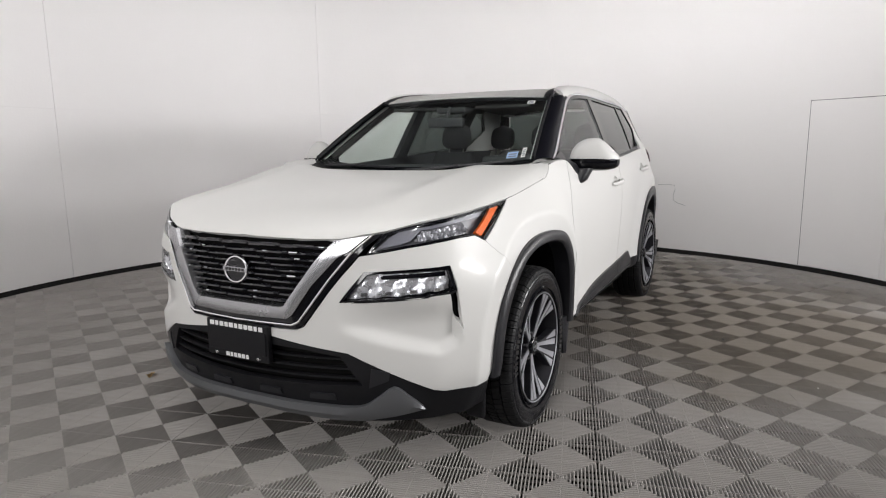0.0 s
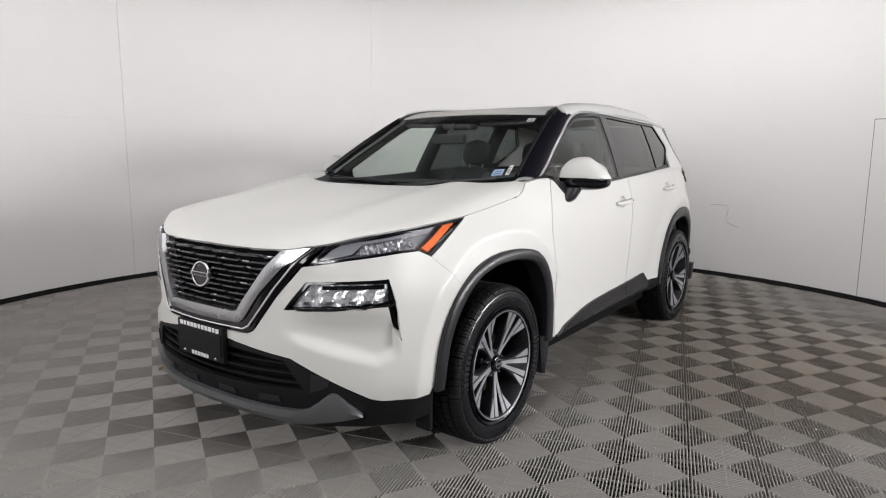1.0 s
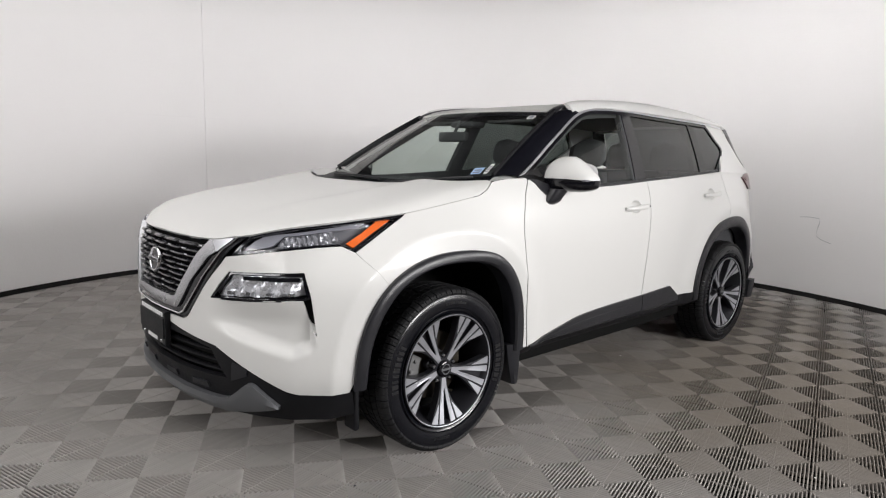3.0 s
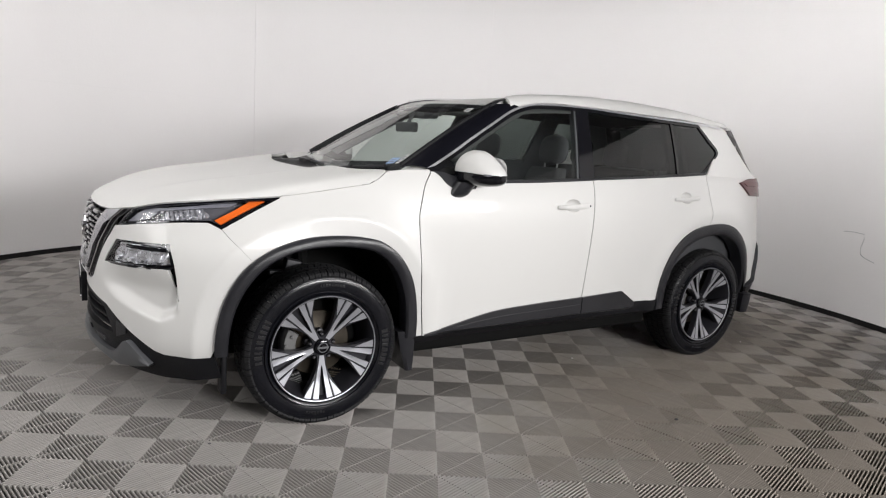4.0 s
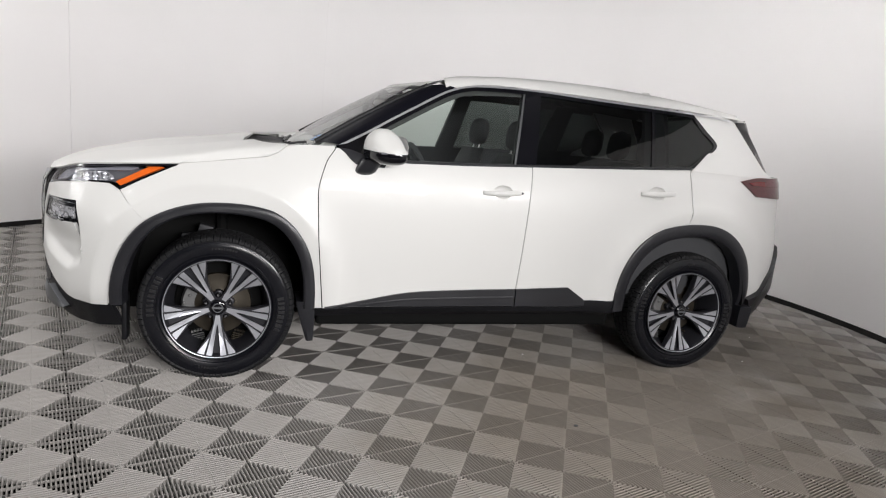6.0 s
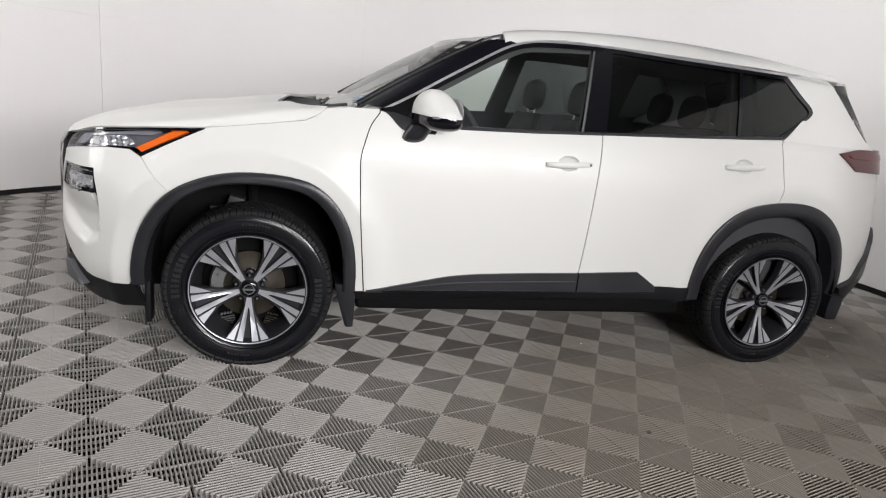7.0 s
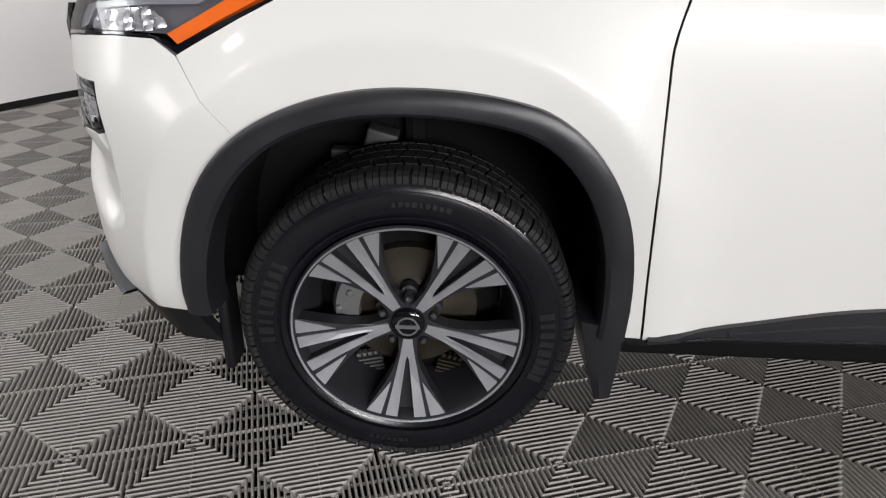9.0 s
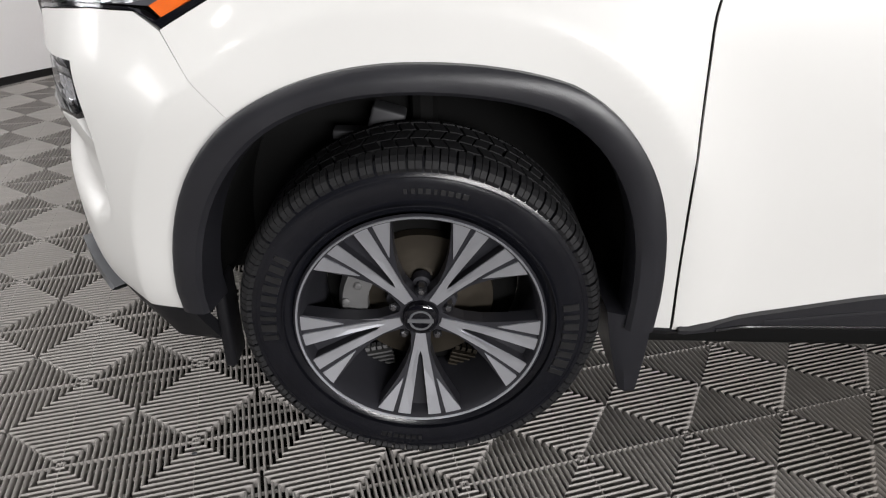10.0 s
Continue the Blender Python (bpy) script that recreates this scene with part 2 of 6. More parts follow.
def sheet(outline, skin, step=0.05, holes=(), depth=0.012, proud=0.0, core=None):
    """A body panel: an outline in the two numbers of a skin, laid on it, with its edge turned inwards."""
    bm = bmesh.new()
    clean = []
    for p in outline:
        if not clean or math.hypot(p[0] - clean[-1][0], p[1] - clean[-1][1]) > 1e-4:
            clean.append(p)
    if math.hypot(clean[0][0] - clean[-1][0], clean[0][1] - clean[-1][1]) < 1e-4:
        clean.pop()
    bm.faces.new([bm.verts.new((p[0], p[1], 0)) for p in clean])
    sa, sb = step if isinstance(step, tuple) else (step, step)
    lo = [min(p[i] for p in clean) for i in (0, 1)]
    hi = [max(p[i] for p in clean) for i in (0, 1)]

    def cut(co, no):
        bmesh.ops.bisect_plane(bm, geom=list(bm.verts) + list(bm.edges) + list(bm.faces), plane_co=co, plane_no=no, dist=1e-5)
    k = math.floor(lo[0] / sa) + 1
    while k * sa < hi[0]:
        cut((k * sa, 0, 0), (1, 0, 0))
        k += 1
    k = math.floor(lo[1] / sb) + 1
    while k * sb < hi[1]:
        cut((0, k * sb, 0), (0, 1, 0))
        k += 1
    for hole in holes:
        hole = [tuple(p) for p in hole]
        for (x0, y0), (x1, y1) in zip(hole, hole[1:] + hole[:1]):
            x_lo, x_hi = min(p[0] for p in hole) - 1e-4, max(p[0] for p in hole) + 1e-4
            y_lo, y_hi = min(p[1] for p in hole) - 1e-4, max(p[1] for p in hole) + 1e-4
            near = [f for f in bm.faces if any(x_lo <= v.co.x <= x_hi and y_lo <= v.co.y <= y_hi for v in f.verts) or inside((hole[0][0], hole[0][1]), [(v.co.x, v.co.y) for v in f.verts])]
            geom = list({v for f in near for v in f.verts}) + list({e for f in near for e in f.edges}) + near
            bmesh.ops.bisect_plane(bm, geom=geom, plane_co=(x0, y0, 0), plane_no=(y1 - y0, x0 - x1, 0), dist=1e-6)
        gone = [f for f in bm.faces if inside(f.calc_center_median()[:2], hole)]
        bmesh.ops.delete(bm, geom=gone, context="FACES")
    vs = list(bm.verts)
    flat = np.array([(v.co.x, v.co.y) for v in vs])
    for v, p in zip(vs, skin(flat[:, 0], flat[:, 1])):
        v.co = [float(c) for c in p]
    bm.normal_update()
    if core is None:
        core = (0.9, 0.0, 0.75)
    total = sum((f.normal.dot(f.calc_center_median() - Vector(core)) * f.calc_area() for f in bm.faces))
    if total < 0:
        bmesh.ops.reverse_faces(bm, faces=bm.faces)
    bm.normal_update()
    if proud:
        for v, n in [(v, v.normal.copy()) for v in vs]:
            v.co += n * proud
    if depth:
        normal = {v: v.normal.copy() for v in vs}
        edges = [e for e in bm.edges if e.is_boundary]
        out = bmesh.ops.extrude_edge_only(bm, edges=edges)
        tree = {}
        for v in out["geom"]:
            if isinstance(v, bmesh.types.BMVert):
                near = [e.other_vert(v) for e in v.link_edges if e.other_vert(v) in normal]
                if near:
                    tree[v] = normal[near[0]]
        for v, n in tree.items():
            v.co -= n * (depth + proud)
    return bm


def mirrored(bm):
    """A copy of a bmesh for the other flank."""
    twin = bm.copy()
    for v in twin.verts:
        v.co.y = -v.co.y
    bmesh.ops.reverse_faces(twin, faces=twin.faces)
    return twin


def pair(name, bm, material, parent, label="", **more):
    """The same part on both flanks."""
    twin = mirrored(bm)
    other = parent[1] if isinstance(parent, tuple) else parent
    first = parent[0] if isinstance(parent, tuple) else parent
    return part(name, bm, material, first, label, **more), part(name, twin, material, other, label, **more)


def extruded(bm, outline, m, thick, bevel=0.0):
    """A flat plate: outline in its own plane, thickness along the plane's third axis."""
    top = [bm.verts.new(m @ Vector((a, b, thick))) for a, b in outline]
    low = [bm.verts.new(m @ Vector((a, b, 0))) for a, b in outline]
    bm.faces.new(top)
    bm.faces.new(low[::-1])
    for i in range(len(top)):
        j = (i + 1) % len(top)
        bm.faces.new((top[i], low[i], low[j], top[j]))
    return bm


# ---- the room: a round booth, open towards a vestibule ----
CX, CY, RADIUS = 0.90, 0.06, 4.07
ARC_A, ARC_B = -62.0, 172.0


def on_wall(deg, z, inset=0.0):
    a = radians(deg)
    return (CX + (RADIUS - inset) * math.cos(a), CY + (RADIUS - inset) * math.sin(a), z)


def arc_slab(d0, d1, z0, z1, r0, r1, step=2.0):
    """A curved slab between two radii."""
    bm = bmesh.new()
    n = max(2, round(abs(d1 - d0) / step))
    rows = []
    for i in range(n + 1):
        a = radians(d0 + (d1 - d0) * i / n)
        c, s = math.cos(a), math.sin(a)
        rows.append([(CX + r * c, CY + r * s, z) for r, z in ((r0, z0), (r0, z1), (r1, z1), (r1, z0))])
    loft(bm, rows, closed_cols=True, cap=True)
    return fix_normals(bm)


def structure(name, bm, material, label, smooth=True):
    return tagged(part(name, bm, material, None, label, smooth=smooth), label, name.split("_")[0], "", "structure")


wall_round = structure("wall_round", arc_slab(ARC_A, ARC_B, -0.03, CEILING, RADIUS + 0.012, RADIUS + 0.15), WALL, "curved off-white painted wall of the booth, built of smooth panels")


def wall_panel(d0, d1, z0, z1):
    """One bent sheet of the wall; its last edge springs a few millimetres off the studs, and it bulges slightly between them."""
    bm = bmesh.new()
    rows = []
    for d in np.concatenate((np.arange(d0, d1 - 2.4, 1.0), np.linspace(d1 - 2.2, d1, 9))):
        lift = 0.0045 * max(0.0, 1 - (d1 - d) / 2.2) ** 2 + 0.0012 * math.sin(0.55 * d + z0) ** 2
        r, c, s = RADIUS - lift, math.cos(radians(d)), math.sin(radians(d))
        rows.append([(CX + q * c, CY + q * s, z) for q, z in ((RADIUS + 0.011, z0), (r, z0), (r, z1), (RADIUS + 0.011, z1))])
    loft(bm, rows, closed_cols=True, cap=True)
    return fix_normals(bm)


SEAMS = (-62.0, -31.0, 8.9, 49.5, 89.8, 129.0, 172.0)
for a, b in zip(SEAMS, SEAMS[1:]):
    for z0, z1 in ((0.045, 1.6352), (1.6362, CEILING - 0.002)):
        part("panel", wall_panel(a + 0.010, b - 0.010, z0, z1), WALL, wall_round)
structure("baseboard", arc_slab(ARC_A, ARC_B, -0.02, 0.043, RADIUS - 0.006, RADIUS + 0.011), RUBBER_BLACK, "low black rubber skirting at the foot of the curved wall")


def straight_wall(name, p, q, label):
    bm = bmesh.new()
    d = Vector((q[0] - p[0], q[1] - p[1], 0))
    m = Matrix.Translation((p[0], p[1], 0)) @ Matrix.Rotation(math.atan2(d.y, d.x), 4, "Z")
    box(bm, 0, d.length, -0.15, 0.0, -0.03, CEILING, 0, m)
    return structure(name, bm, SHOP, label, False)


END_A, END_B = on_wall(ARC_A, 0, -0.16), on_wall(ARC_B, 0, -0.16)
END_A, END_B = (5.6, END_A[1]), (-5.6, END_B[1])
straight_wall("wall_east", (END_A[0], -9.0), END_A[:2], "plain grey wall of the shop beyond the booth")
straight_wall("wall_west", END_B[:2], (END_B[0], -9.0), "plain grey wall of the shop beyond the booth")
straight_wall("wall_return_east", END_A[:2], on_wall(ARC_A, 0, -0.15)[:2], "plain grey wall of the shop beyond the booth")
straight_wall("wall_return_west", on_wall(ARC_B, 0, -0.15)[:2], END_B[:2], "plain grey wall of the shop beyond the booth")
straight_wall("wall_south", (END_B[0], -9.0), (END_A[0], -9.0), "plain grey wall of the shop beyond the booth")
bm = bmesh.new()
box(bm, -5.9, 6.2, -9.3, 4.6, CEILING, CEILING + 0.12)
structure("ceiling", bm, CEIL, "plain pale ceiling above the booth", False)
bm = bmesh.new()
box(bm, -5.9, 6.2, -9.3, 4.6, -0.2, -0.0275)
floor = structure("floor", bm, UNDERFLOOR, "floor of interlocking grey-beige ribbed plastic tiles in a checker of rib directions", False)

# Narrow door in the wall's lower panel, seen as a fine outline
bm = arc_slab(-42.0, -31.2, 0.05, 1.632, RADIUS - 0.006, RADIUS - 0.0005, 1.0)
door_1 = structure("door_1", bm, WALL, "closed flush off-white access door in the curved wall")
for a0, a1, z0, z1 in ((-31.26, -31.20, 0.05, 1.637), (-42.0, -31.20, 1.632, 1.637)):
    part("gap", arc_slab(a0, a1, z0, z1, RADIUS - 0.0065, RADIUS - 0.0005, 1.0), TRIM, door_1, "fine dark door gap")

# Torn seam in the wall behind the car's tail
def wall_crack():
    bm = bmesh.new()
    line = [(-9.4, 0.775), (-10.7, 0.782), (-12.0, 0.776), (-12.15, 0.73), (-11.9, 0.66), (-12.0, 0.60), (-12.6, 0.575), (-13.9, 0.55)]
    sweep(bm, [on_wall(a, z, 0.001) for a, z in line], 0.005, 0.004, n=6)
    return tagged(part("wall_crack", fix_normals(bm), METALGREY), "thin bent grey crack in the painted wall", "crack")


wall_crack()


def cable_outlet():
    """Dark oval hole plate low on the wall."""
    top = thing("cable_outlet", "small dark oval outlet low on the white wall", "outlet", at=on_wall(143.3, 0.18, 0.004))
    m = Matrix.Rotation(radians(143.3 + 90), 4, "Z") @ Matrix.Rotation(radians(90), 4, "X")
    for name, a, b, d, mt in (("plate", 0.024, 0.05, 0.006, RUBBER_BLACK), ("socket", 0.014, 0.034, 0.009, DARK)):
        bm = bmesh.new()
        extruded(bm, [(a * math.cos(k / 24 * 2 * math.pi), b * math.sin(k / 24 * 2 * math.pi)) for k in range(24)], m, -d)
        part(name, fix_normals(bm), mt, top)
    return top


cable_outlet()


def ceiling_light(x, y, watts):
    """Two small square lamp heads side by side on a flush plate."""
    top = thing("ceiling_light", "twin square white flush ceiling light, switched on", "ceiling light", "ceiling lights", at=(x, y, CEILING))
    bm = bmesh.new()
    box(bm, -0.22, 0.22, -0.12, 0.12, -0.018, -0.001, 0.004)
    part("plate", bm, CEIL, top)
    for dx in (-0.1, 0.1):
        bm = bmesh.new()
        box(bm, dx - 0.09, dx + 0.09, -0.09, 0.09, -0.042, -0.018, 0.004)
        head = part("lamp_head", bm, METALGREY, top)
        bm = bmesh.new()
        box(bm, dx - 0.08, dx + 0.08, -0.08, 0.08, -0.046, -0.042)
        part("diffuser", bm, PANELGLOW, head, smooth=False)
        lamp = bpy.data.lights.new("ceiling_lamp", "AREA")
        lamp.shape, lamp.size, lamp.energy, lamp.color = "SQUARE", 0.16, watts, (1.0, 0.985, 0.98)
        ob = new("ceiling_lamp", lamp)
        ob.location = (x + dx, y, CEILING - 0.05)
    return top


for x, y, watts in DOWNLIGHTS:
    ceiling_light(x, y, watts)


def softbox(x, y, width, depth, watts):
    """An added, unseen light: a wide white cloth stretched in a shallow frame below the ceiling."""
    top = thing("softbox", "wide flat white ceiling softbox added out of view above the car, switched on", "softbox", at=(x, y, CEILING))
    bm = bmesh.new()
    a, b = width / 2, depth / 2
    for x0, x1, y0, y1 in ((-a - 0.04, a + 0.04, -b - 0.04, -b), (-a - 0.04, a + 0.04, b, b + 0.04), (-a - 0.04, -a, -b, b), (a, a + 0.04, -b, b)):
        box(bm, x0, x1, y0, y1, -0.07, -0.001)
    part("frame", bm, METALGREY, top, smooth=False)
    bm = bmesh.new()
    box(bm, -a, a, -b, b, -0.05, -0.04)
    part("diffuser", bm, PANELGLOW, top, "white diffusing cloth", smooth=False)
    lamp = bpy.data.lights.new("softbox_lamp", "AREA")
    lamp.shape, lamp.size, lamp.size_y, lamp.energy, lamp.color = "RECTANGLE", width, depth, watts, (1.0, 0.985, 0.98)
    ob = new("softbox_lamp", lamp)
    ob.location = (x, y, CEILING - 0.08)


softbox(*SOFTBOX)


def strip_light(deg, watts):
    """A narrow lamp on the ceiling, tilted towards the wall; added to brighten it."""
    place = on_wall(deg, CEILING - 0.10, 1.9)
    top = thing("strip_light", "narrow white ceiling strip light added out of view to brighten the curved wall, switched on", "strip light", "strip lights", at=place)
    aim = look((0, 0, 0), Vector(on_wall(deg, 0.85)) - Vector(place))
    bm = bmesh.new()
    box(bm, -0.62, 0.62, -0.09, 0.09, 0.004, 0.05, 0.006, aim)
    box(bm, -0.03, 0.03, -0.03, 0.03, 0.02, 0.099, 0)
    # Shade along the inner edge, which keeps the lamp out of sight from the car
    box(bm, -0.62, 0.62, -0.096, -0.091, -0.095, 0.045, 0, aim)
    part("housing", bm, METALGREY, top, smooth=False)
    bm = bmesh.new()
    box(bm, -0.60, 0.60, -0.075, 0.075, -0.002, 0.003, 0, aim)
    part("diffuser", bm, PANELGLOW, top, smooth=False)
    lamp = bpy.data.lights.new("strip_lamp", "AREA")
    lamp.shape, lamp.size, lamp.size_y, lamp.energy, lamp.color = "RECTANGLE", 1.2, 0.15, watts, (1.0, 0.985, 0.985)
    ob = new("strip_lamp", lamp)
    ob.matrix_world = Matrix.Translation(place) @ aim @ pose(0, 0, -0.01)


for k in range(WALLWASH[2]):
    strip_light(WALLWASH[0] + (WALLWASH[1] - WALLWASH[0]) * (k + 0.5) / WALLWASH[2], WALLWASH[3] * (2.0 if k < 3 else 1.05 if k < 6 else 0.75))


def floodlight(x, y, z, watts):
    """A ceiling-hung bar with two square lamp heads, square to the car."""
    top = thing("floodlight", "twin square white floodlight hung from the ceiling, switched on", "floodlight", "floodlights", at=(x, y, z))
    turn = math.atan2(-0.2 - y, 1.2 - x) - math.pi / 2
    bar = Matrix.Rotation(turn, 4, "Z")
    bm = bmesh.new()
    box(bm, -1.0, 1.0, -0.02, 0.02, 0.55, 0.58, 0.005, bar)
    for dx in (-0.7, 0.7):
        box(bm, dx - 0.012, dx + 0.012, -0.012, 0.012, 0.58, CEILING - z, 0, bar)
    part("hanger", bm, METALGREY, top, smooth=False)
    for dx in (-0.52, 0.52):
        aim = bar @ look((dx, 0, 0), (dx, 3.0, 0.1))
        bm = bmesh.new()
        box(bm, -0.49, 0.49, -0.49, 0.49, 0.004, 0.08, 0.01, aim)
        head = part("lamp_head", bm, METALGREY, top)
        bm = bmesh.new()
        box(bm, -0.47, 0.47, -0.47, 0.47, -0.002, 0.003, 0, aim)
        part("diffuser", bm, PANELGLOW, head, smooth=False)
        lamp = bpy.data.lights.new("flood_lamp", "AREA")
        lamp.shape, lamp.size, lamp.energy, lamp.color = "SQUARE", 0.94, watts, (1.0, 0.985, 0.985)
        ob = new("flood_lamp", lamp)
        ob.matrix_world = Matrix.Translation((x, y, z)) @ aim @ pose(0, 0, -0.01)
    return top


for x, y, z, watts in FLOODS:
    floodlight(x, y, z, watts)


# --- small litter on the floor ---
def dry_leaf(x, y):
    bm = bmesh.new()
    rows = []
    for i in range(9):
        f = i / 8
        w = 0.022 * math.sin(math.pi * min(1, f * 1.05)) ** 0.8 * (1 + 0.25 * math.sin(f * 19)) + 0.001
        rows.append([(f * 0.085 - 0.04, k * w, 0.004 + 0.010 * abs(k) + 0.008 * math.sin(f * 5 + k)) for k in (-1, -0.5, 0, 0.5, 1)])
    loft(bm, rows)
    bmesh.ops.solidify(bm, geom=list(bm.faces), thickness=0.0008)
    bmesh.ops.transform(bm, matrix=Matrix.Translation((x, y, 0.001)) @ Matrix.Rotation(0.7, 4, "Z"), verts=bm.verts)
    return tagged(part("dry_leaf", fix_normals(bm), LEAF), "small curled brown dry leaf lying on the floor tiles", "leaf")


def crumb(name, x, y, size, material, label, seed):
    rr = random.Random(seed)
    bm = bmesh.new()
    bmesh.ops.create_icosphere(bm, subdivisions=2, radius=size)
    for v in bm.verts:
        v.co = Vector((v.co.x * 1.3, v.co.y, v.co.z * 0.4)) * (0.75 + 0.5 * rr.random())
    lift = -min(v.co.z for v in bm.verts)
    bmesh.ops.transform(bm, matrix=Matrix.Translation((x, y, lift)), verts=bm.verts)
    return tagged(part(name, bm, material), label, "litter", "litter on the floor")


dry_leaf(-0.443, 1.247)
crumb("dirt_crumb", 1.664, -1.572, 0.009, TRIM, "dark crumb of dirt on the floor tiles", 1)
crumb("dirt_crumb", -0.51, -0.92, 0.005, TRIM, "dark crumb of dirt on the floor tiles", 2)
for k, (x, y) in enumerate(((1.0, -2.077), (3.754, -0.375), (3.292, -0.825), (1.782, -0.649))):
    crumb("paper_scrap", x, y, 0.0045, PAPER, "tiny white scrap of paper on the floor tiles", 5 + k)


# ---- the car ----
# Its front axle stands over x = 0; the nose points to -x and the driver's side to -y
car = thing("car", "pearl white compact crossover with black cladding, parked on the tiled floor", "car")
AXLES = (0.0, 2.705)
HUB = 0.357
def curve(xs, ys):
    """A smooth curve through a few design stations."""
    xs, ys = np.array(xs, float), np.array(ys, float)
    m = np.gradient(ys, xs)
    d = np.diff(ys) / np.diff(xs)
    for i in range(len(xs)):
        near = [d[j] for j in (i - 1, i) if 0 <= j < len(d)]
        if len(near) == 2 and near[0] * near[1] <= 0:
            m[i] = 0.0

    def at(x):
        x = np.clip(x, xs[0], xs[-1])
        i = np.clip(np.searchsorted(xs, x) - 1, 0, len(xs) - 2)
        h = xs[i + 1] - xs[i]
        s = (x - xs[i]) / h
        return ((1 + 2 * s) * (1 - s) ** 2 * ys[i] + s * (1 - s) ** 2 * h * m[i]
                + s * s * (3 - 2 * s) * ys[i + 1] + s * s * (s - 1) * h * m[i + 1])
    return at


def ease(x, a, b):
    s = np.clip((x - a) / (b - a), 0, 1)
    return s * s * (3 - 2 * s)


# Plan of the body's widest line, by a running length u that equals x along the flank
STATION = (-1.54, -1.29, -1.094, -0.882, -0.673, -0.48, -0.2, 0.3, 1.2, 2.2, 2.75, 3.154, 3.48, 3.77, 4.22)
PLAN_X = curve(STATION, (-0.965, -0.945, -0.895, -0.80, -0.66, -0.48, -0.2, 0.3, 1.2, 2.2, 2.75, 3.15, 3.46, 3.63, 3.69))
PLAN_Y = curve(STATION, (0.0, 0.25, 0.44, 0.63, 0.785, 0.855, 0.888, 0.905, 0.912, 0.905, 0.885, 0.83, 0.70, 0.45, 0.0))
IN_SIDE = curve((0.2, 0.3, 0.37, 0.5, 0.7, 0.9, 1.0, 1.08, 1.14, 1.2), (0.07, 0.035, 0.025, 0.02, 0.008, 0.0, 0.006, 0.022, 0.042, 0.07))
IN_CORNER = curve((0.2, 0.3, 0.37, 0.5, 0.65, 0.85, 0.93, 1.06, 1.13, 1.2), (0.09, 0.04, 0.012, 0.0, 0.0, 0.012, 0.036, 0.08, 0.115, 0.16))
IN_FRONT = curve((0.2, 0.3, 0.4, 0.5, 0.65, 0.85, 0.95, 1.0, 1.05, 1.2), (0.08, 0.03, 0.005, 0.0, 0.006, 0.02, 0.035, 0.06, 0.11, 0.2))
IN_REAR = curve((0.2, 0.4, 0.5, 0.7, 0.9, 1.1, 1.3), (0.12, 0.03, 0.0, 0.0, 0.02, 0.045, 0.1))


def wall_skin(u, z):
    """Lower body, left flank: from the nose's middle round to the tail's middle."""
    e = 0.004
    tx, ty = PLAN_X(u + e) - PLAN_X(u - e), -(PLAN_Y(u + e) - PLAN_Y(u - e))
    n = np.hypot(tx, ty) + 1e-9
    f, k, r = 1 - ease(u, -1.05, -0.65), ease(u, -1.05, -0.65) * (1 - ease(u, -0.35, 0.55)), ease(u, 2.7, 3.5)
    d = f * IN_FRONT(z) + k * IN_CORNER(z) + (1 - f - k - r) * IN_SIDE(z) + r * IN_REAR(z)
    for c in (0.0, 2.716):
        r = (np.abs((u - c) / 0.486) ** 2.25 + (np.maximum(z - 0.37, 0) / 0.528) ** 2.25) ** (1 / 2.25)
        d = d - 0.030 * (1 - np.clip((r - 1.165) / 0.28, 0, 1)) ** 2 + 0.010 * np.clip((1.165 - r) / 0.165, 0, 1)
    return np.stack([PLAN_X(u) - ty / n * d, -PLAN_Y(u) + tx / n * d, z + 0 * u], -1)


GLASS_TAPER = curve((0.3, 0.57, 0.83, 1.0, 1.2, 1.5, 2.2, 2.9, 3.4), (0.09, 0.070, 0.056, 0.042, 0.025, 0.008, 0.02, 0.068, 0.14))


def glass_skin(x, z):
    """Upper body, left flank: side glass, pillars and window frames."""
    return np.stack([x + 0 * z, -(0.842 - 0.40 * (z - 1.17) - 0.16 * (z - 1.17) ** 2 - GLASS_TAPER(x)), z + 0 * x], -1)


def nose_skin(s, z):
    """The wall skin from the nose's middle, to both sides: s > 0 is the driver's side."""
    p = wall_skin(np.abs(s) - 1.54, z)
    p[..., 1] = np.where(s < 0, -p[..., 1], p[..., 1])
    return p


def quarter_skin(x, z):
    a, b = glass_skin(x, z), wall_skin(x, 1.2 + 0 * x) - glass_skin(x, 1.2 + 0 * x)
    a[..., 1] += b[..., 1] * (1 - ease(z, 1.2, 1.34))
    return a


def deeper(skin, d):
    """A skin moved inwards along its plan normal, for what lies behind a panel."""
    def at(u, z):
        e = 0.004
        a, b, c = skin(u + e, z), skin(u - e, z), skin(u, z)
        t = a - b
        n = np.stack([-t[..., 1], t[..., 0], 0 * t[..., 0]], -1)
        n /= np.linalg.norm(n, axis=-1, keepdims=True) + 1e-9
        sign = np.where((n[..., 0] * (c[..., 0] - 0.9) + n[..., 1] * c[..., 1]) > 0, -1.0, 1.0)
        return c + n * (sign * d)[..., None]
    return at


